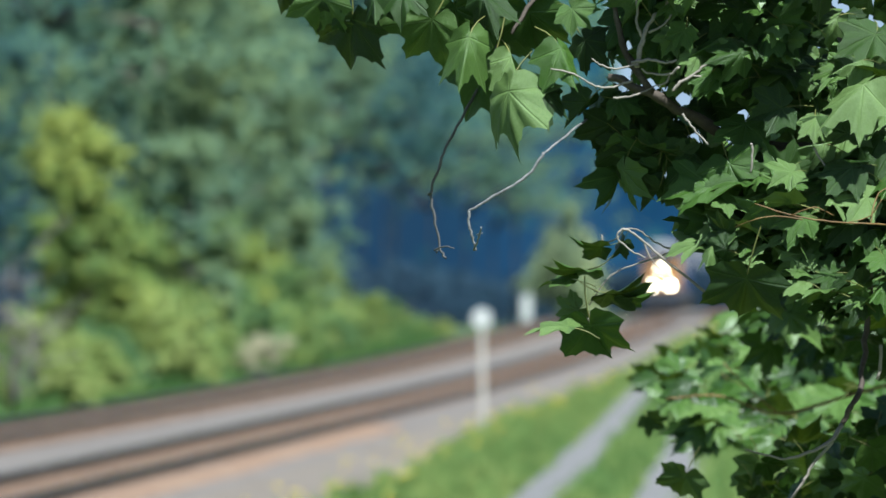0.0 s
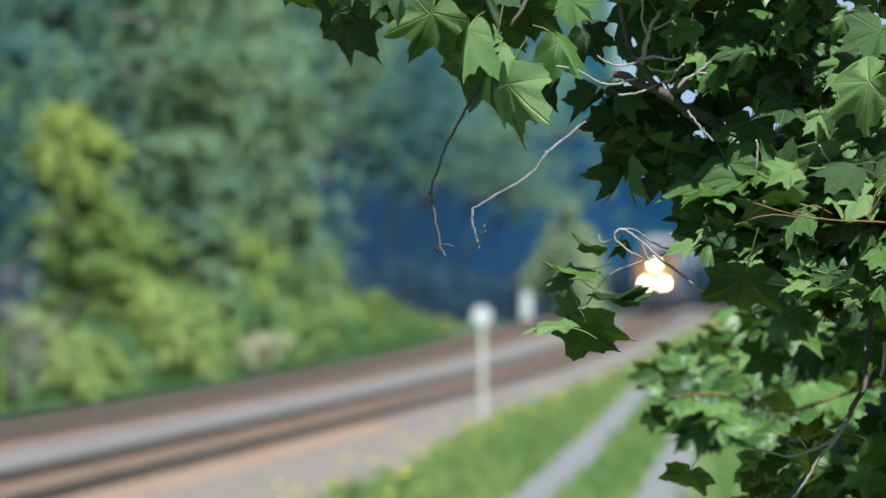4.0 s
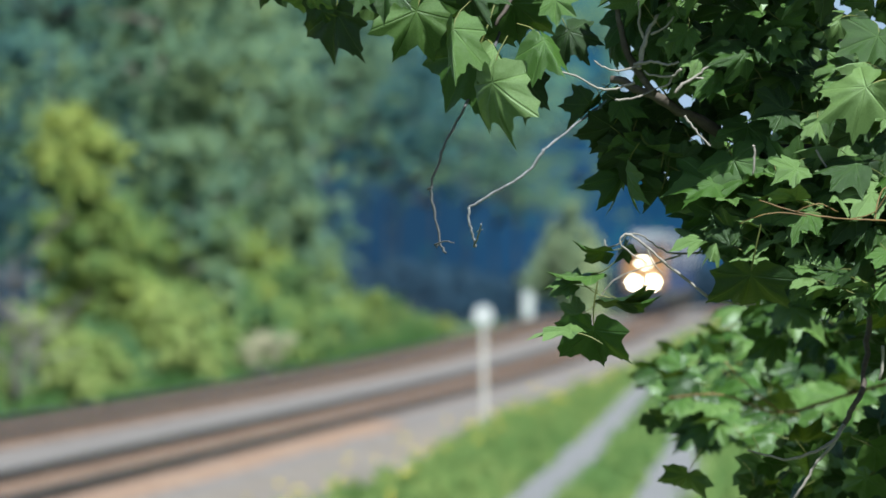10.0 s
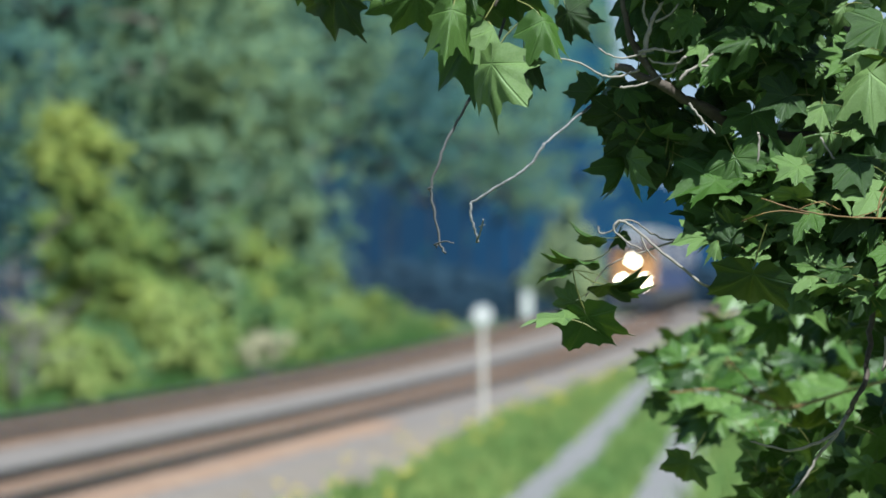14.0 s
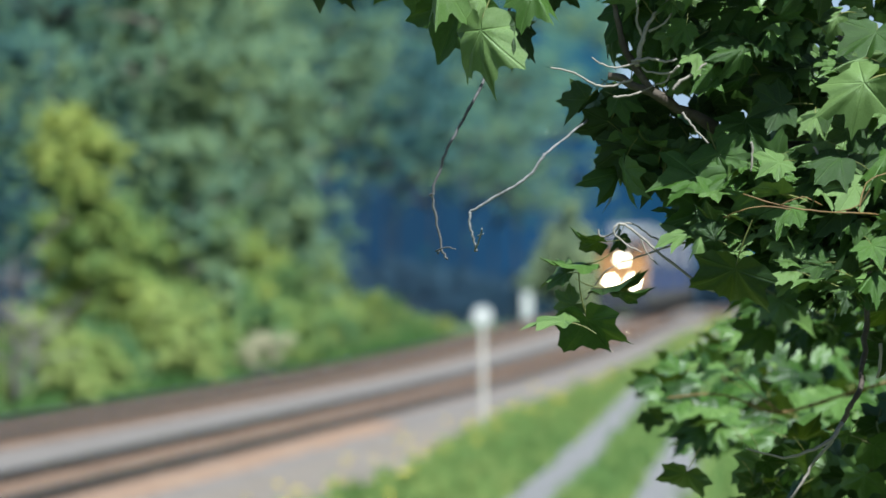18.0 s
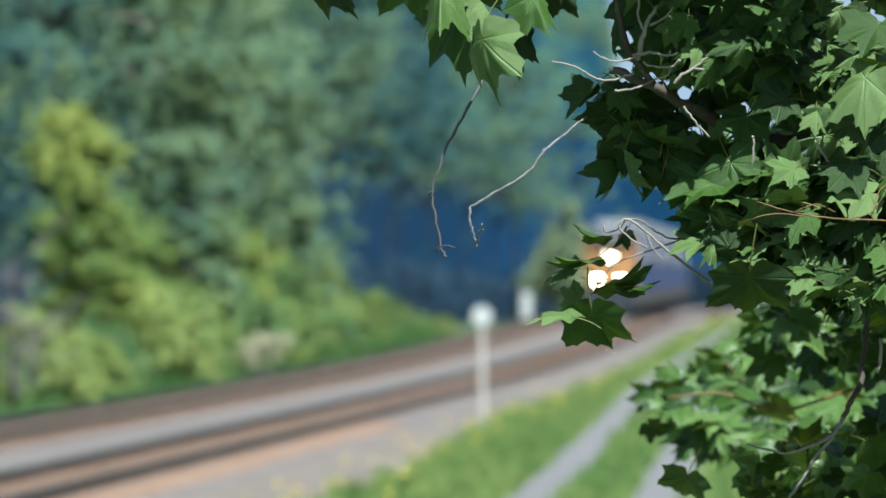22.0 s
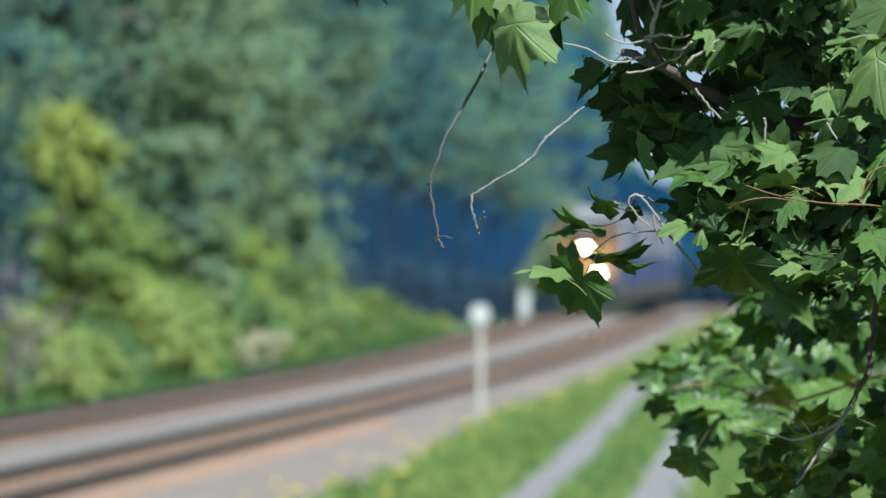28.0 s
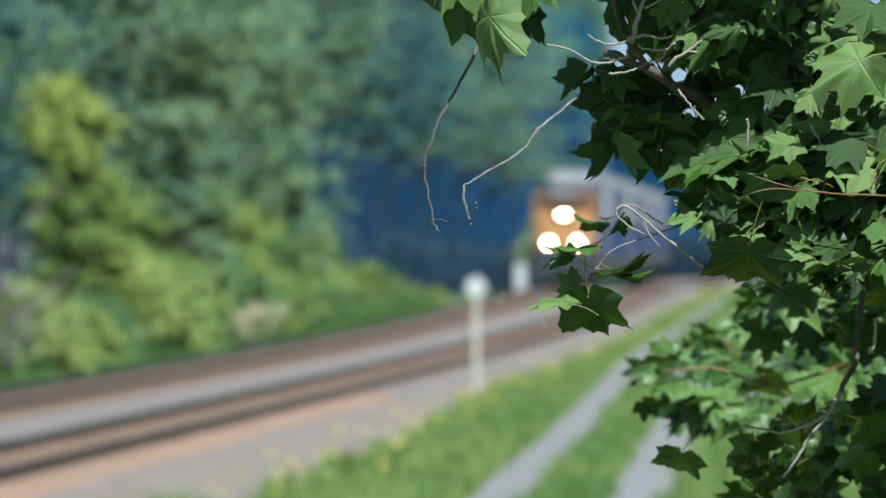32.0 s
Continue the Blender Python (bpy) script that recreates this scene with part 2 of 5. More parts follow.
LAMP = lamp_glow("headlamp_glow", (1.0, 0.82, 0.50), 26.0)


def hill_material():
    """Far woods, blue haze put into colour and glow; greener higher up the slope."""
    m, nt, p = mat("haze_blue_woods")
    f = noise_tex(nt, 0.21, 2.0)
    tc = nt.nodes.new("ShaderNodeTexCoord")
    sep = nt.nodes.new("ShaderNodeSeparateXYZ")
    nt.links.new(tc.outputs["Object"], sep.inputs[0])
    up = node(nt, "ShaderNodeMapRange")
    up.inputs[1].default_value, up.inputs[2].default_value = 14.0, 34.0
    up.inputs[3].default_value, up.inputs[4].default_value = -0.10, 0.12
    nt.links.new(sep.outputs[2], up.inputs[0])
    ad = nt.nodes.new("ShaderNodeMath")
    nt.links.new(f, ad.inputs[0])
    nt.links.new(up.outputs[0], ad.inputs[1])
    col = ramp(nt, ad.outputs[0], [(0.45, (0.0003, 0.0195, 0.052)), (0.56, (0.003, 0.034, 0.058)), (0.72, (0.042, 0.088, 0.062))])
    # Haze as glow, stronger towards +x.
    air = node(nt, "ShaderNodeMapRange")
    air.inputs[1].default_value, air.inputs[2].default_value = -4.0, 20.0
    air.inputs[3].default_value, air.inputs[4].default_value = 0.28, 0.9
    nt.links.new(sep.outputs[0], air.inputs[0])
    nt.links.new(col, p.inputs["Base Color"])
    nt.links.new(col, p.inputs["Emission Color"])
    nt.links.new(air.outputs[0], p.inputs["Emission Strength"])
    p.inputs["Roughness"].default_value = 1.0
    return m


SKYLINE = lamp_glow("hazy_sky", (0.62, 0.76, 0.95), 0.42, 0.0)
HILL = hill_material()


# ---- mesh helpers ----
def thing(name, at, label, category, group="", kind=""):
    ob = new(name)
    ob.location = at
    return tagged(ob, label, category, group, kind)


def mesh_of(name, bm, *materials):
    me = bpy.data.meshes.new(name)
    bm.to_mesh(me)
    bm.free()
    for m in materials:
        me.materials.append(m)
    return me


def part(name, shape, material, parent, label="", at=None):
    me = shape if isinstance(shape, bpy.types.Mesh) else mesh_of(name, shape, material)
    ob = new(name, me)
    ob.parent = parent
    if at is not None:
        ob.matrix_basis = at if isinstance(at, Matrix) else Matrix.Translation(at)
    return tagged(ob, label)


def box(bm, x0, x1, y0, y1, z0, z1, bevel=0.0):
    got = bmesh.ops.create_cube(bm, size=1.0)
    for v in got["verts"]:
        v.co = Vector((x0 + (v.co.x + 0.5) * (x1 - x0), y0 + (v.co.y + 0.5) * (y1 - y0), z0 + (v.co.z + 0.5) * (z1 - z0)))
    if bevel:
        edges = {e for v in got["verts"] for e in v.link_edges}
        bmesh.ops.bevel(bm, geom=list(edges), offset=bevel, segments=2, affect="EDGES")
    return bm


def boxed(*args):
    return box(bmesh.new(), *args)


def disc(bm, at, radius, depth, axis="Y", segments=20, r2=None):
    turn = {"Y": Matrix.Rotation(radians(90), 4, "X"), "X": Matrix.Rotation(radians(90), 4, "Y"), "Z": Matrix.Identity(4)}[axis]
    bmesh.ops.create_cone(bm, cap_ends=True, segments=segments, radius1=radius, radius2=radius if r2 is None else r2, depth=depth, matrix=Matrix.Translation(at) @ turn)
    return bm


def tube(bm, points, radii, sides=6):
    """A tapered round bar along points."""
    rings = []
    pts = [Vector(p) for p in points]
    for i, p in enumerate(pts):
        d = (pts[min(i + 1, len(pts) - 1)] - pts[max(i - 1, 0)]).normalized()
        a = d.cross(Vector((0.13, 1, 0.21))).normalized()
        b = d.cross(a)
        r = radii[i] if not isinstance(radii, (int, float)) else radii
        rings.append([bm.verts.new(p + r * (a * math.cos(q) + b * math.sin(q))) for q in [2 * math.pi * k / sides for k in range(sides)]])
    for r0, r1 in zip(rings, rings[1:]):
        for k in range(sides):
            bm.faces.new((r0[k], r0[(k + 1) % sides], r1[(k + 1) % sides], r1[k])).smooth = True
    bm.faces.new(rings[0][::-1])
    bm.faces.new(rings[-1])
    return bm


def curve_points(points, steps=5, wobble=0.0):
    """Points along a smooth line through those given."""
    pts = [Vector(p) for p in points]
    out = []
    for i in range(len(pts) - 1):
        p0, p1, p2, p3 = pts[max(i - 1, 0)], pts[i], pts[i + 1], pts[min(i + 2, len(pts) - 1)]
        for k in range(steps):
            t = k / steps
            q = 0.5 * (2 * p1 + (p2 - p0) * t + (2 * p0 - 5 * p1 + 4 * p2 - p3) * t * t + (3 * p1 - p0 - 3 * p2 + p3) * t ** 3)
            out.append(q + Vector([random.uniform(-wobble, wobble) for _ in range(3)]))
    return out + [pts[-1]]


# ---- the line of the railway ----
def far_x(d):
    """Where the far track's middle lies, d metres out."""
    t = min(max(d - 230.0, 0.0), 256.0)
    return -5.11 + 0.052 * (d - 230.0) - 0.0000326 * t * t - 0.0167 * max(0.0, d - 486.0)


def near_x(d):
    return far_x(d) + 4.75


def lift(d):
    """A slight sag and swell of the line, in metres."""
    return 0.64 * math.exp(-((d - 470) / (150.0 if d < 470 else 95.0)) ** 2) - 0.30 / (1 + math.exp(-(d - 700) / 45.0))


def ground_z(off, d):
    """Ground height: off metres to the right of the near track's middle."""
    bank = 1.5 / (1 + math.exp((d - 68.0) / 11.0))
    z = -0.45 + bank + lift(d)
    if off < -7.5:
        z += min(1.2, 0.03 * (-7.5 - off))
    return z


def strip(name, offs, d0, d1, step, rise, material, label, base=near_x, kind="structure"):
    """A band along the line: offs and rise give its cross section."""
    bm = bmesh.new()
    prev = None
    d = d0
    while d <= d1 + 0.01:
        row = [bm.verts.new((base(d) + o + 0.06 * noise.noise((d * 0.35, o, 7)), d, lift(d) + z)) for o, z in zip(offs, rise)]
        if prev:
            for k in range(len(row) - 1):
                bm.faces.new((prev[k], prev[k + 1], row[k + 1], row[k]))
        prev = row
        d += step if d < 400 else step * 3
    return tagged(new(name, mesh_of(name, bm, material)), label, name, "", kind)


def build_ground():
    bm = bmesh.new()
    ds = [-3000, -500, -60, -20, 0, 10, 20, 30, 40, 50, 58, 66, 74, 82, 90, 100, 110, 120] + list(range(130, 400, 10)) + list(range(400, 1000, 30)) + [1100, 1300, 1700, 2500, 4500]
    os_ = [-3000, -600, -150, -60, -35, -22, -14, -9.5, -7, -5, -2.6, 0, 2.1, 2.8, 4, 5.5, 7, 9, 12, 18, 30, 60, 150, 600, 3000]
    grid = [[bm.verts.new((near_x(min(max(d, 60), 1000)) + o, d, ground_z(o, d) - 0.03 + (0.05 * noise.noise((d * 0.2, o * 0.4, 0)) if abs(o) > 2.8 else 0))) for o in os_] for d in ds]
    for r0, r1 in zip(grid, grid[1:]):
        for k in range(len(os_) - 1):
            bm.faces.new((r0[k], r0[k + 1], r1[k + 1], r1[k])).smooth = True
    tagged(new("ground", mesh_of("ground", bm, SOIL)), "grassy embankment ground running to the horizon", "ground", "", "structure")
    strip("ballast_bed", [-6.5, -6.15, -3.1, -1.35, 0.9, 1.02, 1.5, 2.0], 100, 900, 4, [-0.44, -0.21, -0.24, -0.20, -0.20, -0.150, -0.165, -0.30], BALLAST, "pale grey crushed-stone ballast under two tracks")
    shoulder()
    strip("stained_shoulder", [1.0, 1.05, 1.55, 1.7], 100, 190, 5, [-0.17, -0.143, -0.155, -0.22], RUSTY, "rust-stained stones beside the near rail")
    strip("gravel_rut", [-0.42, -0.32, 0.32, 0.42], 100, 900, 5, [-0.48, -0.455, -0.455, -0.48], GRAVEL, "pale grey gravel wheel rut of a service road", road_x)
    strip("gravel_rut", [1.30, 1.42, 2.10, 2.22], 100, 900, 5, [-0.48, -0.455, -0.455, -0.48], GRAVEL, "pale grey gravel wheel rut of a service road", road_x)


def road_x(d):
    """The first wheel rut of the service road."""
    return float(np.interp(d, (100, 140, 176, 207, 259, 299, 340, 385, 430, 900), (0.0, 1.25, 2.42, 3.4, 4.95, 6.5, 8.2, 10.1, 11.9, 29.0)))


def verge(d):
    """Where gravel gives way to grass."""
    return float(np.interp(d, (100, 125, 148, 190, 211, 235, 263, 332, 385, 425, 900), (-4.0, -2.0, -0.95, 0.40, 1.20, 2.55, 3.95, 6.95, 9.1, 11.0, 28.2)))


def shoulder():
    bm = bmesh.new()
    prev, d = None, 100.0
    while d < 900:
        a, b = near_x(d) + 1.95, max(near_x(d) + 2.1, verge(d) + 0.12 * noise.noise((d * 0.3, 2, 5)))
        row = [bm.verts.new((a + (b - a) * k, d, lift(d) - 0.285 - 0.155 * k ** 0.7)) for k in (0, 0.25, 0.5, 0.75, 1)]
        if prev:
            for k in range(4):
                bm.faces.new((prev[k], prev[k + 1], row[k + 1], row[k])).smooth = True
        prev = row
        d += 4
    tagged(new("gravel_shoulder", mesh_of("gravel_shoulder", bm, SHOULDER)), "greyish gravel shoulder sloping down from the near track", "gravel", "", "structure")


def build_track(base, label, bed, edge):
    track = tagged(new("railway_track"), label, "railway track", "double track", "structure")
    for name, side in (("rail", -1), ("rail", 1)):
        bm = bmesh.new()
        prof = [(-0.07, -0.17), (0.07, -0.17), (0.07, -0.155), (0.012, -0.135), (0.012, -0.045), (0.036, -0.035), (0.036, -0.008), (0.028, 0.0), (-0.028, 0.0), (-0.036, -0.008), (-0.036, -0.035), (-0.012, -0.045), (-0.012, -0.135), (-0.07, -0.155)]
        prev, d = None, 95.0
        while d < 905:
            x = base(d) + side * 0.7525
            row = [bm.verts.new((x + px, d, pz + lift(d))) for px, pz in prof]
            if prev:
                n = len(row)
                for k in range(n):
                    f = bm.faces.new((prev[k], prev[(k + 1) % n], row[(k + 1) % n], row[k]))
                    f.material_index = 1 if k in (6, 7, 8) else 0
            prev = row
            d += 5.0 if d < 300 else 12.0
        part(name, mesh_of(name, bm, RAIL_SIDE, RAIL_TOP), None, track, "steel rail with a worn bright top and rusty sides")
    tie = mesh_of("sleeper", boxed(-1.28, 1.28, -0.115, 0.115, -0.33, -0.165, 0.012), TIE)
    rest = []
    d, n = 118.0, 0
    while d < 880:
        slope = math.atan2(base(d + 1) - base(d - 1), 2.0)
        m = pose(base(d) + random.uniform(-0.03, 0.03), d, lift(d), 0, 0, -math.degrees(slope) + random.uniform(-0.8, 0.8))
        if n < 290:
            part("sleeper", tie, None, track, at=m)
        else:
            rest.append(m)
        n += 1
        d += 0.56
    bm = bmesh.new()
    for m in rest:
        vs = [bm.verts.new(m @ Vector((x, y, z))) for z in (-0.33, -0.165) for x, y in ((-1.28, -0.115), (1.28, -0.115), (1.28, 0.115), (-1.28, 0.115))]
        bm.faces.new(vs[4:])
        for k in range(4):
            bm.faces.new((vs[k], vs[(k + 1) % 4], vs[4 + (k + 1) % 4], vs[4 + k]))
    part("sleepers_far", bm, TIE, track)["kind"] = "stuff"
    strip("tie_bed", [edge - 0.1, edge, 0.98, 1.0], 100, 890, 5, [-0.24, -0.185, -0.185, -0.24], bed, "stained ballast between the rails", base)


# ---- trees of the wood ----
def leaf_cloud(clumps, per, size, seed, squash=0.75):
    """Many small leaf blades in clumps; clumps: rows of centre and radius."""
    rng = np.random.default_rng(seed)
    n = len(clumps) * per
    c = np.repeat(np.array([k[0] for k in clumps]), per, 0)
    r = np.repeat(np.array([k[1] for k in clumps]), per)
    v = rng.normal(size=(n, 3))
    v /= np.linalg.norm(v, axis=1)[:, None]
    rad = r * np.abs(rng.normal(0.50, 1.05, n))
    p = c + v * rad[:, None] * np.array([1, 1, squash])
    nrm = v * 0.30 + rng.normal(size=(n, 3)) * 0.38 + np.array([0.12, -0.42, 0.55])
    nrm /= np.linalg.norm(nrm, axis=1)[:, None]
    a = np.cross(nrm, rng.normal(size=(n, 3)))
    a /= np.linalg.norm(a, axis=1)[:, None]
    b = np.cross(nrm, a)
    s = size * rng.uniform(0.6, 1.4, n)[:, None]
    quad = np.stack([p - a * s, p - b * s * 0.55 + nrm * s * 0.15, p + a * s, p + b * s * 0.55 + nrm * s * 0.15], 1)
    return quad.reshape(-1, 3)


def cloud_mesh(name, verts, material):
    me = bpy.data.meshes.new(name)
    faces = np.arange(len(verts)).reshape(-1, 4)
    me.from_pydata(verts.tolist(), [], faces.tolist())
    me.materials.append(material)
    return me


def broad_tree(height, width, seed, material, label, name="broadleaf_tree", category="tree", low=0.12, clumps=220, per=44, size=0.16, bark=None, open_to=0.0):
    rng = random.Random(seed)
    tree = thing(name, (0, 0, 0), label, category)
    bm = bmesh.new()
    lean = rng.uniform(-0.3, 0.3)
    axis = [(lean * k * k * 0.3, 0.15 * math.sin(k * 3 + seed), height * 0.85 * k) for k in [i / 6 for i in range(7)]]
    tube(bm, axis, [height * (0.0030 if bark else 0.008) * (1.25 - k / 6) for k in range(7)], 8)
    ends = []
    for i in range(14):
        h = rng.uniform(max(0.2, low + 0.06), 0.9)
        a = rng.uniform(0, 6.28)
        base = Vector(axis[int(h * 6)])
        reach = width * 0.5 * math.sqrt(max(0.1, 1 - (abs(h - 0.45) / 0.62) ** 2)) * rng.uniform(0.6, 0.95)
        end = base + Vector((math.cos(a) * reach, math.sin(a) * reach, reach * rng.uniform(0.1, 0.6)))
        tube(bm, [base, base.lerp(end, 0.5) + Vector((0, 0, 0.15)), end], [height * 0.006, height * 0.004, height * 0.0015], 5)
        ends.append(end)
    part("trunk", bm, bark or TRUNK, tree)
    rows = []
    while len(rows) < clumps:
        i = len(rows)
        h = rng.uniform(low, 1.0)
        a = rng.uniform(0, 6.28)
        swell = 1.0 + 0.45 * noise.noise((math.cos(a) * 1.3 + seed, math.sin(a) * 1.3, h * 4.0))
        w = width * 0.5 * swell * math.sqrt(max(0.05, 1 - (abs(h - 0.42) / 0.62) ** 2)) * rng.uniform(0.35, 1.05)
        c = (math.cos(a) * w + lean * h * 0.3, math.sin(a) * w, height * h)
        if i < len(ends):
            c = tuple(ends[i])
        elif noise.noise((c[0] * 0.27 + seed, c[1] * 0.27, c[2] * 0.27)) < open_to:
            continue
        rows.append((c, (0.24 + 0.66 * rng.random() ** 2) * max(width, 3.2) / 6.0))
    part("crown", cloud_mesh("crown", leaf_cloud(rows, per, size, seed), material), None, tree)
    return tree


def shrub(height, width, seed, material, label, name="shrub", clumps=40, per=55, size=0.14):
    rng = random.Random(seed)
    bush = thing(name, (0, 0, 0), label, "shrub")
    bm = bmesh.new()
    rows = []
    for i in range(clumps):
        a, w, h = rng.uniform(0, 6.28), width * 0.5 * math.sqrt(rng.random()), 0
        h = height * (1 - (2 * w / width) ** 2 * 0.6) * rng.uniform(0.15, 1.0)
        p = Vector((math.cos(a) * w, math.sin(a) * w, h))
        rows.append((tuple(p), rng.uniform(0.16, 0.34) * width / 2.5))
        if i < 9:
            tube(bm, [(0, 0, 0), p * 0.5 + Vector((0, 0, 0.1)), p], [0.03, 0.02, 0.008], 5)
    part("woody_base", bm, TRUNK, bush)
    part("crown", cloud_mesh("crown", leaf_cloud(rows, per, size, seed + 50), material), None, bush)
    return bush


def dead_tree(height, seed):
    rng = random.Random(seed)
    tree = thing("dead_tree", (0, 0, 0), "grey leafless dead tree at the edge of the wood", "tree")
    part("trunk", tube(bmesh.new(), [(0, 0, 0), (0.1, 0, height * 0.5), (0, 0.1, height)], [0.07, 0.05, 0.012], 7), DEAD, tree)
    for i in range(26):
        h = rng.uniform(0.1, 0.95) * height
        a = rng.uniform(0, 6.28)
        q = Vector((math.cos(a), math.sin(a), rng.uniform(0.2, 1.2))) * rng.uniform(0.5, 1.3)
        part("limb", tube(bmesh.new(), [(0.1, 0, h), Vector((0.1, 0, h)) + q * 0.5, Vector((0.1, 0, h)) + q + Vector((0, 0, -0.1))], [0.03, 0.02, 0.008], 5), DEAD, tree)
    return tree


def build_wood():
    rng = random.Random(5)
    tall = [broad_tree(13.5, 6.4, 11, CROWN, "broadleaf tree in full green leaf in the wood"), broad_tree(11.0, 5.4, 12, CROWN, "broadleaf tree in full green leaf in the wood"),
            broad_tree(15.0, 6.0, 13, CROWN, "tall broadleaf tree in full green leaf"), broad_tree(7.4, 2.4, 14, YELLOWISH, "slender yellow-green young tree in sun", low=0.05, clumps=110, per=50, size=0.14, open_to=-0.2),
            broad_tree(4.0, 2.1, 18, YELLOWISH, "small yellow-green young tree in sun", low=0.03, clumps=46, per=50, size=0.13, open_to=-0.05), broad_tree(6.2, 2.8, 19, CROWN, "slender green young tree at the edge of the wood", low=0.05, clumps=60, per=60, size=0.15)]
    airy = broad_tree(11.5, 5.4, 31, CROWN, "broadleaf tree with an open leafy crown", low=0.10, clumps=78, open_to=0.10)
    pale_bush = broad_tree(6.5, 3.2, 20, PALE_LEAF, "pale yellow-green young tree beside the track, haze in its leaf colour", low=0.04, clumps=70, per=60, size=0.16)
    low = [shrub(2.2, 2.6, 21, SHRUB, "bright green shrub beside the track"), shrub(1.5, 2.0, 22, SHRUB, "low yellow-green shrub beside the track"), shrub(3.4, 3.2, 23, SHRUB, "tall green shrub at the edge of the wood")]
    high = [broad_tree(24.0, 8.0, 15, CROWN, "tall broadleaf tree with a deep crown", low=0.24, bark=DARK_TRUNK, clumps=260), broad_tree(22.0, 9.5, 16, MIDWOOD, "tall green broadleaf tree with an open crown, blue haze in its leaf colour", low=0.34, open_to=0.13, clumps=95, bark=DARK_TRUNK),
            broad_tree(25.0, 10.0, 17, MIDWOOD, "tall green broadleaf tree with an open crown, blue haze in its leaf colour", low=0.30, open_to=0.14, clumps=95, bark=DARK_TRUNK),
            broad_tree(17.5, 6.4, 26, MIDWOOD, "green broadleaf tree with a high open crown, blue haze in its leaf colour", low=0.46, open_to=0.14, clumps=72, bark=DARK_TRUNK)]

    def put(src, off, d, size=1.0, turn=38):
        o = off - 4.75
        m = pose(near_x(d) + o, d, ground_z(o, d) - 0.05, 0, 0, rng.uniform(-turn, turn)) @ Matrix.Scale(size * rng.uniform(0.88, 1.12), 4)
        c = copy_thing(src, m)
        c.matrix_basis = m
        return c
    # off is counted from the far track's middle
    d = 186.0
    while d < 430:
        if rng.random() < 0.93:
            put(low[rng.choice((0, 1, 1, 0, 2 if d > 262 else 1))], -rng.uniform(3.7, 5.2), d, rng.uniform(0.7, 1.1) * (0.8 if d < 245 else 1.05 if d < 330 else 0.75 if d < 360 else 0.42))
        d += rng.uniform(1.9, 3.6) * (1.0 if d < 300 else 1.5)
    d = 272.0
    while d < 420:
        put(low[2], -rng.uniform(6.2, 8.0), d, rng.uniform(0.9, 1.3) * (1.0 if d < 320 else 0.55))
        d += rng.uniform(5, 8)
    def stand(px, d, src, size, turn=38):
        put(src, px / 17957.0 * d - far_x(d), d, size, turn)
    # bright young trees and shrubs in front, by bearing and distance
    for px, d, src, size in ((-662, 262, tall[3], 1.0), (-618, 258, tall[3], 0.80), (-575, 266, tall[4], 1.2), (-528, 276, tall[4], 1.0), (-505, 290, tall[4], 0.85), (-452, 288, tall[5], 1.0), (-400, 300, tall[4], 0.7), (-344, 315, tall[4], 1.0),
                             (-290, 332, tall[4], 0.8), (-250, 346, tall[5], 0.75), (-214, 360, tall[4], 0.75), (-120, 390, tall[4], 0.42), (-86, 400, tall[4], 0.36), (-385, 310, tall[4], 0.95), (-318, 322, tall[4], 0.6), (-66, 404, tall[4], 0.30), (-236, 350, tall[4], 0.55)):
        stand(px, d, src, size, 12)
    for px, d, src, size in ((-505, 330, tall[0], 1.0), (-445, 345, tall[2], 1.0), (-380, 362, tall[0], 0.95), (-362, 378, airy, 1.1), (-335, 405, airy, 1.0), (-262, 398, airy, 0.85),
                             (-480, 395, tall[2], 1.15)):
        stand(px, d, src, size)
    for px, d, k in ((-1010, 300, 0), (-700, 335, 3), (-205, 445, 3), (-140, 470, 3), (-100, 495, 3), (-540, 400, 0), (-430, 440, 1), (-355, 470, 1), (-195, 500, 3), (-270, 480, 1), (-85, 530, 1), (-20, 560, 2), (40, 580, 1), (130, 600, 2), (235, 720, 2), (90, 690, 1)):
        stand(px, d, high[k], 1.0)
    dusk = broad_tree(16.0, 5.0, 27, DEEP, "broadleaf tree with the wood's shade and haze in its leaf colour", low=0.04, clumps=170, bark=DARK_TRUNK)
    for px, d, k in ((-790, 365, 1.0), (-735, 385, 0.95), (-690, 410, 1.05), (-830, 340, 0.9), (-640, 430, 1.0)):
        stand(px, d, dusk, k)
    # Added shrubs: their dark blue leaf colour stands for deep shade.
    shade_hedge = shrub(3.2, 4.2, 24, SHADE_LEAF, "added shrub with deep blue shade in its leaf colour", clumps=34, size=0.16)
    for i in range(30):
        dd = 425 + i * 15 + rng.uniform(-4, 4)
        put(shade_hedge, -rng.uniform(7.6, 9.2), dd, rng.uniform(0.8, 1.1))
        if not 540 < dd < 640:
            put(shade_hedge, -rng.uniform(5.0, 5.8), dd + 6, rng.uniform(0.38, 0.5))
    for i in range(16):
        stand(290 + 30 * i, 915 + rng.uniform(-20, 30), shade_hedge, rng.uniform(1.1, 1.5))
    for px, d, k in ((196, 655, 1.25), (228, 672, 1.1), (168, 690, 1.15), (250, 700, 0.9)):
        stand(px, d, pale_bush, k, 6)
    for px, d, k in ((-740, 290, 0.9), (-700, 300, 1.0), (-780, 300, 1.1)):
        stand(px, d, shade_hedge, k)
    for src in tall + low + high + [shade_hedge, pale_bush, dusk, airy]:
        for o in (*src.children_recursive, src):
            bpy.data.objects.remove(o)


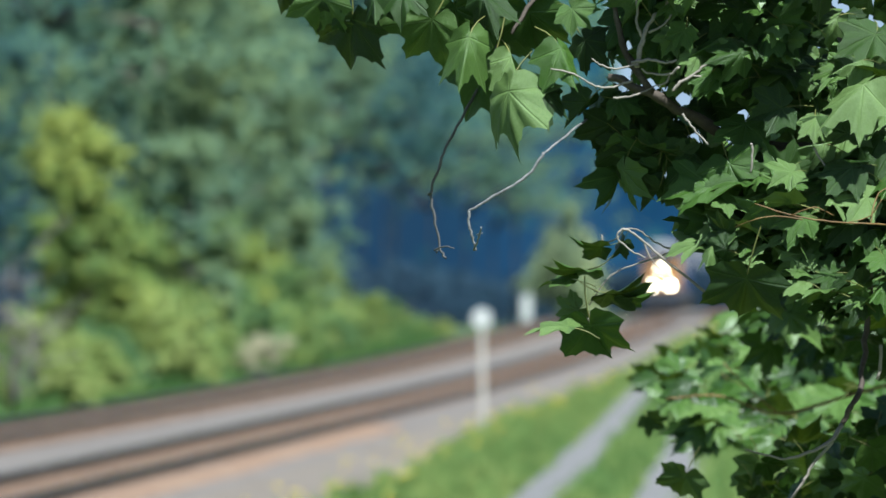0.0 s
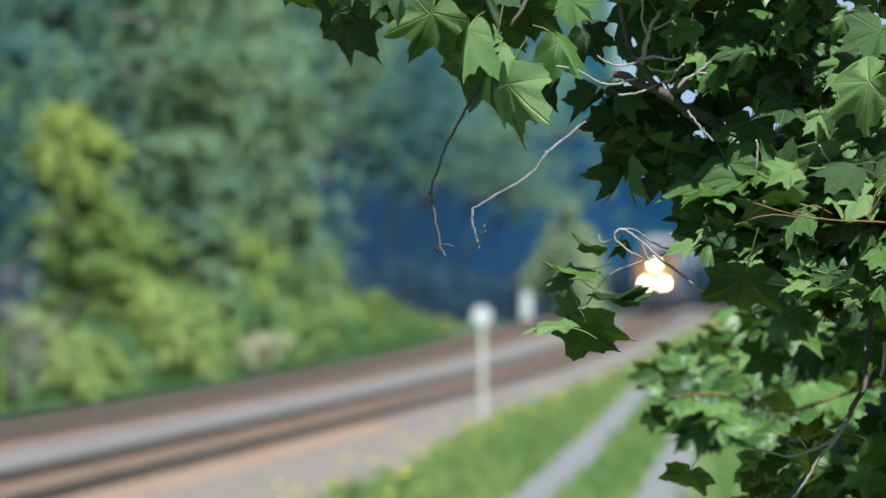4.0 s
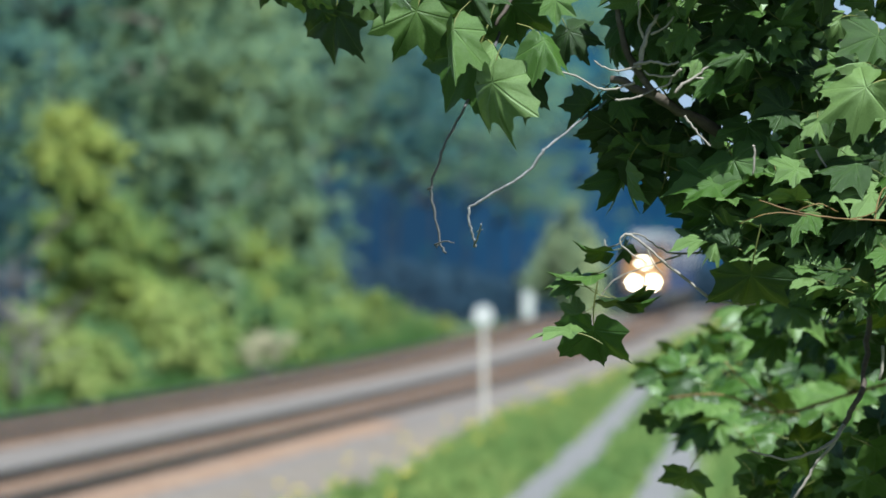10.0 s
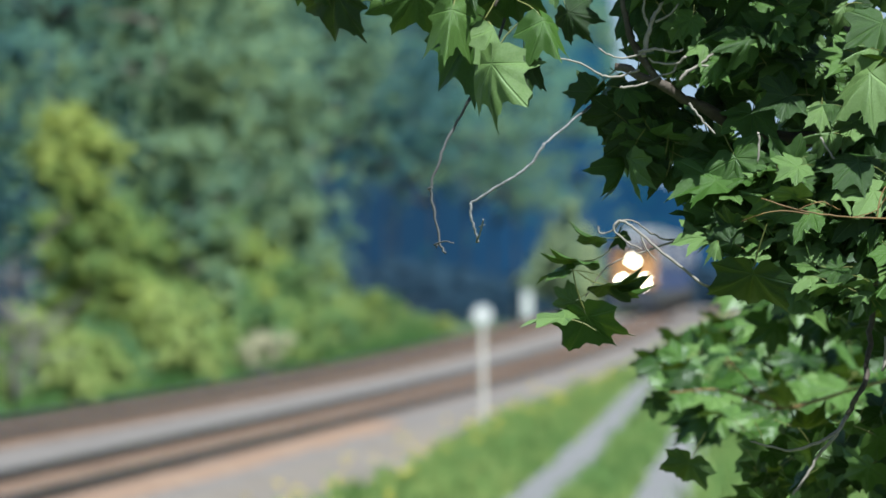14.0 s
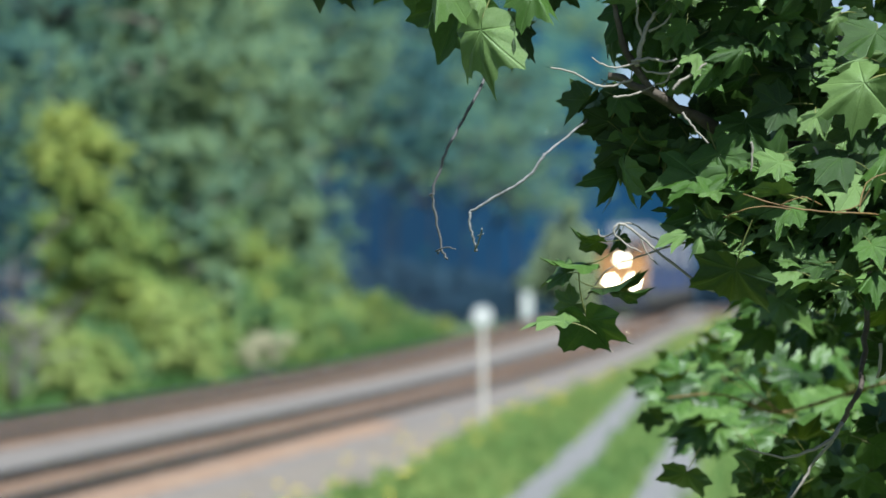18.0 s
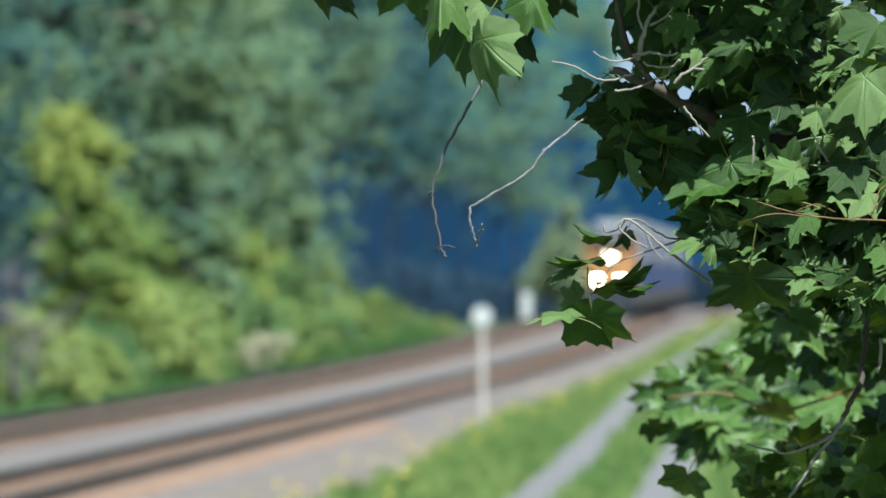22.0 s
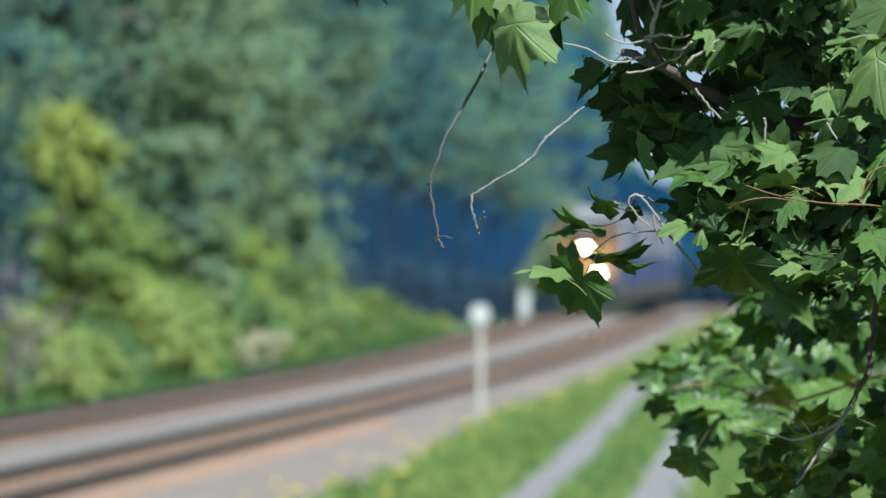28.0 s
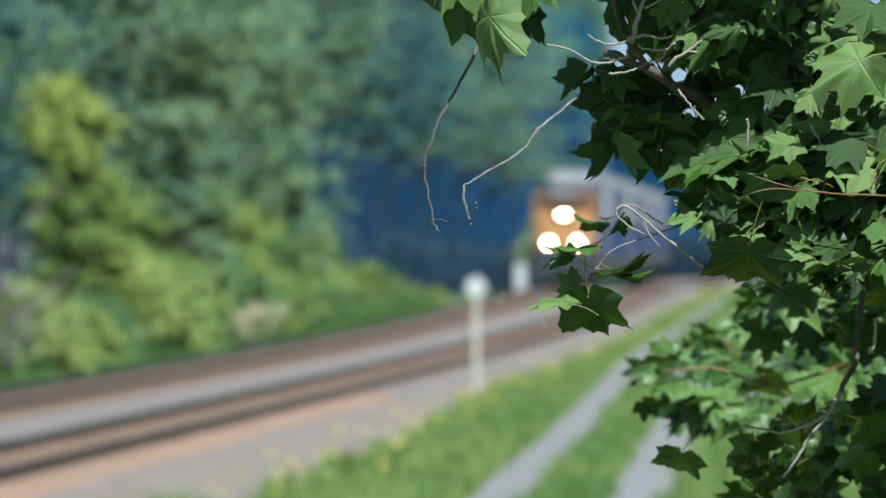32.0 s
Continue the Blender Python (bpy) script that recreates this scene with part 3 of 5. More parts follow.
def build_backdrop():
    bm = bmesh.new()
    prev = None
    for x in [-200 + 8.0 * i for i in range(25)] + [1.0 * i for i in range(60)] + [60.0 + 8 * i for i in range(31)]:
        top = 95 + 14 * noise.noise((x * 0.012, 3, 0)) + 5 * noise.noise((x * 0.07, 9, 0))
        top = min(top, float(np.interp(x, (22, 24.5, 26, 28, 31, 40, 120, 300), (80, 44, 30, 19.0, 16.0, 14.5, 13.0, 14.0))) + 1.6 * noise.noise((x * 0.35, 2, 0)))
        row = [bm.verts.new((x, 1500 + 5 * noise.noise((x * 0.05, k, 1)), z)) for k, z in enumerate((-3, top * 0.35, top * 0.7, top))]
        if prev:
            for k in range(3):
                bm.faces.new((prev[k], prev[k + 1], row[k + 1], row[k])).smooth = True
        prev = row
    tagged(new("backdrop", mesh_of("backdrop", bm, HILL)), "distant wooded hillside backdrop, blue haze in its colour and glow", "hillside", "", "structure")
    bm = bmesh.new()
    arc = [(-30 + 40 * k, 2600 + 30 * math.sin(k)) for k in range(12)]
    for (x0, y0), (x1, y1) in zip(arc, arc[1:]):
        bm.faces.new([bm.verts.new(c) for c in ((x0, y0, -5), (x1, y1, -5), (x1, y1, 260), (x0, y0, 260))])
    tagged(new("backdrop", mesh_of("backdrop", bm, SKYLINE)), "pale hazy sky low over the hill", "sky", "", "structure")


# ---- signs and boxes by the line ----
def build_signs():
    post = thing("whistle_post", (0.7979, 199.0000, -0.4251), "white wooden post with a round white sign", "sign post")
    post.rotation_euler.y = -0.012
    z = 2.42
    part("post", boxed(-0.055, 0.055, -0.055, 0.055, 0, z - 0.2, 0.008), CREAM, post)
    part("sign_plate", disc(bmesh.new(), (0, -0.075, z - 0.17), 0.20, 0.03, "Y", 28), WHITE, post)
    part("bracket", boxed(-0.03, 0.03, -0.06, 0.06, z - 0.36, z - 0.1, 0.005), GREY_STEEL, post)
    relay = thing("relay_cabinet", (4.9451, 600.0000, -0.2404), "white steel signal relay cabinet beside the track", "cabinet")
    part("body", boxed(-0.32, 0.32, -0.30, 0.30, 0.12, 1.66, 0.04), WHITE, relay)
    part("roof", boxed(-0.36, 0.36, -0.34, 0.34, 1.662, 1.73, 0.02), WHITE, relay)
    part("plinth", boxed(-0.35, 0.35, -0.33, 0.33, -0.3, 0.118), GREY_STEEL, relay)
    door = part("door", boxed(-0.27, 0.27, -0.335, -0.303, 0.2, 1.58, 0.01), WHITE, relay)
    part("handle", boxed(0.18, 0.22, -0.37, -0.337, 0.85, 1.05, 0.006), GREY_STEEL, door)
    mark = thing("mile_marker", (-3.6643, 350.0000, 0.1800), "small white marker board on a steel stake", "marker")
    part("stake", boxed(-0.03, 0.03, -0.03, 0.03, -0.2, 0.75), GREY_STEEL, mark)
    part("board", boxed(-0.18, 0.18, -0.05, -0.032, 0.3, 0.78, 0.006), CREAM, mark)
    case = thing("track_box", (-5.1667, 282.0000, -0.3450), "dark weathered junction box beside the far track", "junction box")
    part("case", boxed(-0.34, 0.34, -0.25, 0.25, -0.25, 0.36, 0.03), UNDER, case)
    part("lid", boxed(-0.37, 0.37, -0.28, 0.28, 0.362, 0.41, 0.012), UNDER, case)


# ---- the train ----
def truck(parent, y, wheels):
    frame_ = part("truck", boxed(-1.15, 1.15, y - 2.2, y + 2.2, 0.62, 0.95, 0.05), UNDER, parent)
    for k in range(wheels):
        wy = y + (k - (wheels - 1) / 2) * 1.75
        for side in (-1, 1):
            part("wheel", disc(bmesh.new(), (side * 0.76, wy, 0.5), 0.5, 0.13, "X", 24), RAIL_SIDE, frame_)


def build_locomotive():
    loco = thing("locomotive", (0, 0, 0), "orange-nosed black diesel freight locomotive with lit headlamps", "locomotive")
    part("underframe", boxed(-1.5, 1.5, 0.3, 21.5, 1.0, 1.55, 0.04), BLACK, loco)
    part("pilot", boxed(-1.52, 1.52, 0.0, 0.35, 0.30, 1.65, 0.05), BLACK, loco, "black snow-plough pilot")
    bm = boxed(-1.25, 1.25, 0.75, 2.75, 1.552, 3.62, 0.16)
    for v in bm.verts:
        if v.co.y < 1.2 and v.co.z > 2.6:
            v.co.y += 0.25
    nose = part("nose", bm, ORANGE, loco, "orange-red short nose")
    part("headlamp_housing", boxed(-0.40, 0.40, 0.80, 1.02, 3.20, 3.64, 0.04), BLACK, nose)
    # Orange on the cab partly stands for the glow round the headlamps.
    cab = part("cab", boxed(-1.5, 1.5, 2.752, 5.4, 1.552, 4.45, 0.12), ORANGE, loco, "orange cab, headlamp glow included in its colour")
    part("cab_roof", boxed(-0.85, 0.85, 2.70, 5.3, 4.452, 4.70, 0.10), LILAC_CAR, loco, "grey cab roof")
    for x0, x1 in ((-1.30, -0.72), (-0.66, -0.04), (0.04, 0.66), (0.72, 1.30)):
        part("windscreen", boxed(x0, x1, 2.715, 2.748, 3.72, 4.30, 0.01), GLASS, cab)
    part("side_window", boxed(1.502, 1.52, 3.3, 4.7, 3.3, 4.05, 0.006), GLASS, cab)
    part("number_box", boxed(-0.62, 0.62, 2.60, 2.74, 4.32, 4.445, 0.01), WHITE, cab)
    hood = part("hood", boxed(-0.92, 0.92, 5.402, 20.6, 1.552, 4.25, 0.10), BLACK, loco, "black engine hood")
    for k in range(9):
        part("hood_door", boxed(0.922, 0.945, 6.0 + k * 1.55, 7.35 + k * 1.55, 1.75, 3.6, 0.008), BLACK, hood)
    part("stripe", boxed(0.946, 0.952, 6.0, 20.0, 2.9, 3.05), WHITE, hood, "thin white stripe")
    part("radiator", boxed(-1.45, 1.45, 16.5, 20.4, 3.55, 4.58, 0.05), BLACK, loco, "flared black radiator top")
    part("horn", boxed(-0.35, 0.35, 6.2, 6.6, 4.252, 4.55, 0.05), GREY_STEEL, loco)
    for side in (-1, 1):
        lamp = part("ditch_lamp", disc(bmesh.new(), (side * 0.68, 0.42, 2.05), 0.21, 0.25, "Y", 20), BLACK, loco, "lit round ditch lamp")
        part("lens", disc(bmesh.new(), (side * 0.68, 0.288, 2.05), 0.19, 0.012, "Y", 20), LAMP, lamp)
        part("head_lens", disc(bmesh.new(), (side * 0.11, 0.79, 3.42), 0.105, 0.012, "Y", 20), LAMP, nose)
        for k in range(3):
            part("handrail_post", tube(bmesh.new(), [(side * 1.42, 0.5 + k * 1.2, 1.55), (side * 1.42, 0.5 + k * 1.2, 2.6)], 0.02, 6), WHITE, loco)
        part("handrail", tube(bmesh.new(), [(side * 1.42, 0.5, 2.6), (side * 1.42, 2.7, 2.6)], 0.02, 6), WHITE, loco)
        part("step", boxed(side * 1.3 - 0.15, side * 1.3 + 0.15, 0.38, 0.7, 0.35, 0.95, 0.02), WHITE, loco)
    part("coupler", boxed(-0.16, 0.16, -0.45, -0.002, 0.72, 1.05, 0.05), UNDER, loco)
    part("fuel_tank", boxed(-1.4, 1.4, 8.6, 13.0, 0.25, 0.998, 0.12), BLACK, loco)
    truck(loco, 4.0, 3)
    truck(loco, 17.6, 3)
    return loco


def build_car(y0, low_mat, top_mat, label):
    """A well car with two containers, one on the other."""
    car = thing("container_car", (0, 0, 0), label, "freight car", "container cars of the train")
    well = part("well_frame", boxed(-1.42, 1.42, y0 + 0.2, y0 + 17.4, 0.42, 0.98, 0.04), UNDER, car)
    for side in (-1, 1):
        part("side_sill", boxed(side * 1.46 - 0.04, side * 1.46 + 0.04, y0 + 0.4, y0 + 17.2, 0.5, 1.35, 0.02), UNDER, well)
    for name, z0, z1, paint, r0, r1 in (("lower_container", 0.985, 3.10, low_mat, 2.2, 15.4), ("upper_container", 3.125, 5.60, top_mat, 1.3, 16.3)):
        box_ = part(name, boxed(-1.22, 1.22, y0 + r0, y0 + r1, z0, z1, 0.03), paint, car)
        n = int((r1 - r0) / 0.9)
        for k in range(n):
            y = y0 + r0 + 0.35 + k * 0.9
            part("rib", boxed(1.221, 1.262, y, y + 0.3, z0 + 0.15, z1 - 0.15), paint, box_)
        for side in (-1, 1):
            part("corner_post", boxed(side * 1.15 - 0.09, side * 1.15 + 0.09, y0 + r0 - 0.03, y0 + r0 + 0.12, z0, z1, 0.01), paint, box_)
            part("end_door", boxed(side * 0.53 - 0.5, side * 0.53 + 0.5, y0 + r0 - 0.025, y0 + r0 - 0.002, z0 + 0.12, z1 - 0.12, 0.008), paint, box_)
    part("container_roof", boxed(-1.285, 1.285, y0 + 1.27, y0 + 16.33, 5.10, 5.66, 0.01), PALE_CAR, car, "pale container roof")
    truck(car, y0 + 1.2, 2)
    truck(car, y0 + 16.4, 2)
    return car


# ---- the maple ----
HALF_LEAF = ((0, 1.0), (2.5, 0.91), (8, 0.80), (12.5, 0.77), (15, 0.69), (20, 0.63), (27, 0.60), (33, 0.67), (36.5, 0.79), (41, 0.80), (47, 0.96), (52, 0.82), (60, 0.79), (64, 0.68),
             (75, 0.57), (84, 0.60), (90, 0.68), (97, 0.75), (104, 0.63), (116, 0.58), (124, 0.48), (146, 0.42), (164, 0.33), (180, 0.08))


def leaf_outline(rng):
    """Half of a five-lobed outline, as angle from the tip and radius, with pointed teeth."""
    spread = rng.uniform(0.93, 1.05)
    return [(a * (spread if a < 150 else 1), r * rng.uniform(0.95, 1.05)) for a, r in HALF_LEAF]


def leaf_shape(seed):
    """Vertices, faces, material numbers and flat coordinates of one leaf of unit length; stalk joint at the origin, tip along +y."""
    rng = random.Random(seed)
    right, left = leaf_outline(rng), leaf_outline(rng)
    rim = [(radians(a), r) for a, r in right] + [(-radians(a), r) for a, r in left[-2:0:-1]]
    curl, fold, twist = rng.uniform(0.08, 0.42), rng.uniform(0.04, 0.30), rng.uniform(-0.30, 0.30)
    wave = rng.uniform(0, 6.28)
    droop = 0.0 if seed < 6 else rng.uniform(0.40, 0.60) if seed < 9 else rng.uniform(0.70, 1.05)

    def place(a, r):
        x, y = r * math.sin(a), r * math.cos(a)
        if droop:
            x, back = x * math.cos(droop), -abs(x) * math.sin(droop)
        else:
            back = 0.0
        z = back + fold * abs(x) - curl * r * r * (0.6 + 0.4 * y) + twist * x * y + 0.09 * r * math.sin(3 * a + wave) + 0.05 * r * math.sin(9 * a + 2 * wave)
        return (x, y, z)
    verts, flat = [(0, 0, 0)], [(0, 0)]
    n = len(rim)
    for share in (0.5, 1.0):
        for a, r in rim:
            verts.append(place(a, r * share))
            flat.append((r * share * math.sin(a), r * share * math.cos(a)))
    faces = []
    for k in range(n):
        j = (k + 1) % n
        faces.append((0, 1 + j, 1 + k))
        faces.append((1 + k, 1 + j, 1 + n + j, 1 + n + k))
    kinds = [0] * len(faces)
    # stalk
    s0 = len(verts)
    bend, long_ = rng.uniform(-0.25, 0.25), rng.uniform(0.5, 0.95)
    for k in range(4):
        t = k / 3
        for q in range(3):
            w = 0.016
            verts.append((bend * t * t + w * math.cos(q * 2.1), -long_ * t, -0.02 - 0.25 * t * t + w * math.sin(q * 2.1)))
            flat.append((0.3, -0.2))
    for k in range(3):
        for q in range(3):
            a, b = s0 + 3 * k + q, s0 + 3 * k + (q + 1) % 3
            faces.append((a, b, b + 3, a + 3))
            kinds.append(1)
    return np.array(verts), faces, kinds, np.array(flat)


SHAPES = [leaf_shape(s) for s in range(16)]


def finish_leaf(name, verts, faces, kinds, flat, material):
    me = bpy.data.meshes.new(name)
    me.from_pydata(verts.tolist(), [], faces)
    me.materials.append(material)
    me.materials.append(PETIOLE)
    me.polygons.foreach_set("material_index", kinds)
    me.polygons.foreach_set("use_smooth", [True] * len(faces))
    uv = me.uv_layers.new(name="leaf")
    loops = np.empty(len(me.loops), dtype=np.int32)
    me.loops.foreach_get("vertex_index", loops)
    uv.data.foreach_set("uv", flat[loops].ravel())
    return me


LEAF_MESHES = [finish_leaf("leaf", *SHAPES[k], LEAF) for k in range(len(SHAPES))]


def leaf_pose(at, angle, lean, turn, size):
    """at: where the stalk joins; angle: the way of the tip, seen from the south (-90 hangs); lean: the face tips up (-) or down (+); turn: about the midrib."""
    a = radians(angle)
    y, z = Vector((math.cos(a), 0, math.sin(a))), Vector((0, -1, 0))
    x = y.cross(z)
    m = Matrix((x, y, z)).transposed().to_4x4()
    return Matrix.Translation(at) @ Matrix.Rotation(radians(lean), 4, "X") @ m @ Matrix.Rotation(radians(turn), 4, "Y") @ Matrix.Scale(size, 4)


MAPLE_AT = Vector((1.55, 17.6, ground_z(0, 17.6)))
maple = thing("maple_tree", MAPLE_AT, "leafy green maple tree with dead twigs among the leaves", "tree")
limb_list, flutters = [], []


def limb(name, pivot, label=""):
    """An empty mesh-bearing part of the maple with its origin at pivot."""
    ob = new(name, bpy.data.meshes.new(name))
    ob.parent = maple
    ob.location = Vector(pivot) - MAPLE_AT
    tagged(ob, label)
    return ob


def bars(ob, rows, material, sides=6):
    """Give the limb its wood: rows of points and two radii; the first row is the limb, the others are twigs on it."""
    pivot = ob.location + MAPLE_AT
    for i, (pts, r0, r1, *own) in enumerate(rows):
        material_here = own[0] if own else material
        bm = bmesh.new()
        line = curve_points(pts, 5, r1 * 0.7)
        n = len(line)
        tube(bm, [p - pivot for p in line], [(r0 + (r1 - r0) * k / (n - 1)) * random.uniform(0.88, 1.15) for k in range(n)], sides)
        if i == 0:
            bm.to_mesh(ob.data)
            bm.free()
            ob.data.materials.append(material_here)
        else:
            part("twig", bm, material_here, ob)


def leaf(ob, at, angle, lean, turn, size=0.086, shape=None, moves=True):
    """One leaf on a limb."""
    shape = random.randrange(len(LEAF_MESHES)) if shape is None else shape
    pivot = ob.location + MAPLE_AT
    m = leaf_pose(Vector(at) - pivot, angle, lean, turn, size)
    lf = part("leaf", LEAF_MESHES[shape], None, ob, at=m)
    if moves:
        flutters.append((lf, m, size))
    return lf


def foliage(ob, count, spot, size, seed, hang=(-90, 50), facing=25, single=False, spread=24, shapes=16):
    """Many leaves of one limb joined into one mesh; spot(rng) gives a place or None."""
    rng = random.Random(seed)
    vs, fs, ks, fl, base = [], [], [], [], 0
    pivot = ob.location + MAPLE_AT
    done = 0
    while done < count:
        p = spot(rng)
        if p is None:
            continue
        done += 1
        if single:
            leaf(ob, p, hang[0] + rng.gauss(0, hang[1]), rng.gauss(-facing, 24), rng.gauss(0, 32), size * rng.uniform(0.6, 1.25), None, done % 3 == 0)
            continue
        v, f, k, u = SHAPES[rng.randrange(shapes)]
        m = np.array(leaf_pose(Vector(p) - pivot, hang[0] + rng.gauss(0, hang[1]), rng.gauss(-facing, spread), rng.gauss(0, 28), size * rng.uniform(0.6, 1.25)))
        vs.append(v @ m[:3, :3].T + m[:3, 3])
        fs += [tuple(i + base for i in q) for q in f]
        ks += k
        fl.append(u)
        base += len(v)
    if single:
        return None
    me = finish_leaf("foliage", np.concatenate(vs), fs, ks, np.concatenate(fl), LEAVES)
    got = part("foliage", me, None, ob)
    got["kind"] = "stuff"
    return got


def seen(px, py, d):
    """A place d metres out; px to the right and py down, in 1/17957 of d from the camera's level line."""
    return Vector((px * d / 17957.0, d, 2.7 - py * d / 17957.0))


def patch(x0, x1, y0, y1, d0, d1, keep=None):
    def spot(rng):
        x, y = rng.uniform(x0, x1), rng.uniform(y0, y1)
        if keep and not keep(x, y, rng):
            return None
        return seen(x - 784, y - 480, rng.uniform(d0, d1))
    return spot


# trunk and the great bough
trunk = limb("trunk", tuple(MAPLE_AT), "grey-brown maple trunk")
bars(trunk, [([tuple(MAPLE_AT + Vector((0, 0, -0.3))), tuple(MAPLE_AT + Vector((0.03, 0, 1.2))), tuple(MAPLE_AT + Vector((0.0, 0.05, 2.6))), tuple(MAPLE_AT + Vector((0.1, 0.1, 5.0)))], 0.17, 0.09)], BARK, 12)

bough = limb("bough", (0.6550, 16.9000, 2.8882), "dark maple bough")
bars(bough, [
    ([(1.0814, 17.4000, 2.8453), (0.7422, 17.0000, 2.8846), (0.6249, 16.8500, 2.8952), (0.5108, 16.8000, 2.9105), (0.4160, 16.7500, 2.9472), (0.3404, 16.7000, 2.9929), (0.2706, 16.7000, 3.0162)], 0.017, 0.006),
    ([(0.3404, 16.7000, 2.9929), (0.2985, 16.7000, 3.0580), (0.2799, 16.7000, 3.1278), (0.2567, 16.7000, 3.2022)], 0.007, 0.003),
    ([(0.7422, 17.0000, 2.8846), (0.6858, 17.2000, 3.0448), (0.6357, 17.4000, 3.2232)], 0.010, 0.005),
], BARK, 8)
dead = limb("dead_twig", (0.3383, 16.6000, 3.0051), "weathered leafless dead twig")
bars(dead, [
    ([(0.3149, 16.4400, 3.0058), (0.3186, 16.4400, 3.0323), (0.3278, 16.4400, 3.0598), (0.3397, 16.4400, 3.0827), (0.3644, 16.4400, 3.1083), (0.3763, 16.4400, 3.1376)], 0.0042, 0.0027),
    ([(0.3259, 16.4400, 3.0479), (0.3149, 16.4400, 3.0735), (0.3168, 16.4400, 3.1010), (0.3076, 16.4400, 3.1376)], 0.0025, 0.0016),
    ([(0.3349, 16.4300, 3.0605), (0.3548, 16.4200, 3.0712), (0.3712, 16.4200, 3.0895)], 0.0022, 0.0012),
    ([(0.3076, 16.4400, 3.0113), (0.3349, 16.4300, 3.0166), (0.3621, 16.4200, 3.0109), (0.3786, 16.4200, 3.0164)], 0.0027, 0.0018),
    ([(0.3822, 16.4200, 3.0054), (0.3678, 16.4300, 2.9928), (0.3351, 16.4400, 2.9948), (0.3223, 16.4400, 3.0021)], 0.0022, 0.0014),
    ([(0.3680, 16.4400, 2.9930), (0.3625, 16.4400, 2.9801), (0.3442, 16.4400, 2.9747)], 0.0021, 0.0012),
    ([(0.3735, 16.4400, 2.9655), (0.3845, 16.4400, 2.9801), (0.4047, 16.4400, 2.9911), (0.4175, 16.4400, 3.0021), (0.4266, 16.4400, 3.0094)], 0.0029, 0.0016),
    ([(0.4047, 16.4400, 2.9911), (0.4211, 16.4400, 2.9893), (0.4358, 16.4400, 2.9820)], 0.0020, 0.0011),
    ([(0.3131, 16.4400, 3.0094), (0.2801, 16.4400, 3.0021), (0.2545, 16.4400, 3.0094), (0.2417, 16.4400, 3.0186)], 0.0018, 0.0011),
    ([(0.3076, 16.4600, 2.9830), (0.2700, 16.4500, 2.9720), (0.2417, 16.4400, 2.9765), (0.2115, 16.4400, 2.9948), (0.1749, 16.4400, 3.0021)], 0.0020, 0.0014),
    ([(0.2756, 16.4400, 2.9545), (0.2966, 16.4400, 2.9563), (0.3200, 16.4500, 2.9620), (0.3442, 16.5000, 2.9747)], 0.0020, 0.0012),
    ([(0.3882, 16.4400, 2.9289), (0.4065, 16.4400, 2.9051), (0.4303, 16.4400, 2.8794)], 0.0021, 0.0014),
    ([(0.4999, 16.4400, 2.8813), (0.5017, 16.4400, 2.8611), (0.4990, 16.4400, 2.8337)], 0.0021, 0.0015),
    ([(0.6006, 16.4400, 2.8739), (0.6207, 16.4400, 2.8428), (0.6390, 16.4400, 2.8263), (0.6555, 16.4400, 2.8062)], 0.0018, 0.0012),
], TWIG)


dead.location.z += 0.026
bough.location.y -= 0.16

# two bare twigs that hang free
twig_a = limb("bare_twig", (-0.0194, 16.6000, 2.8248), "thin dark leafless twig hanging down")
bars(twig_a, [
    ([(0.1129, 16.7500, 3.1664), (0.0939, 16.7000, 3.0813), (0.0612, 16.6500, 3.0060), (0.0352, 16.6200, 2.9592), (0.0055, 16.6000, 2.9015), (-0.0092, 16.6000, 2.8618), (-0.0194, 16.6000, 2.8248), (-0.0120, 16.6000, 2.7786), (-0.0037, 16.6000, 2.7370), (0.0046, 16.6000, 2.7203)], 0.0026, 0.0019),
    ([(-0.0129, 16.6000, 2.7342), (0.0018, 16.5800, 2.7397), (0.0184, 16.5600, 2.7369)], 0.0016, 0.0010),
    ([(-0.0111, 16.6000, 2.7296), (-0.0037, 16.6000, 2.7370)], 0.0014, 0.0014),
    ([(-0.0250, 16.6000, 2.8239), (-0.0176, 16.5900, 2.8275)], 0.0022, 0.0020),
], TWIG_DARK)
twig_b = limb("bare_twig", (0.0401, 16.3500, 2.7956), "thin pale leafless twig with a sharp knee")
bars(twig_b, [
    ([(0.2850, 17.0000, 2.9935), (0.2481, 16.7500, 2.9612), (0.1979, 16.4500, 2.9199), (0.1621, 16.3500, 2.8912)], 0.0022, 0.0019),
    ([(0.1621, 16.3500, 2.8912), (0.1402, 16.3500, 2.8593), (0.1056, 16.3500, 2.8348), (0.0692, 16.3500, 2.8138), (0.0401, 16.3500, 2.7956)], 0.0024, 0.0019),
    ([(0.0401, 16.3500, 2.7974), (0.0428, 16.3500, 2.7728), (0.0483, 16.3500, 2.7501), (0.0528, 16.3500, 2.7328)], 0.0021, 0.0018),
    ([(0.0492, 16.3500, 2.7337), (0.0564, 16.3300, 2.7500), (0.0609, 16.3100, 2.7708)], 0.0016, 0.0011),
    ([(0.0546, 16.3400, 2.7582), (0.0636, 16.3200, 2.7618)], 0.0011, 0.0008),
], PALE_TWIG)

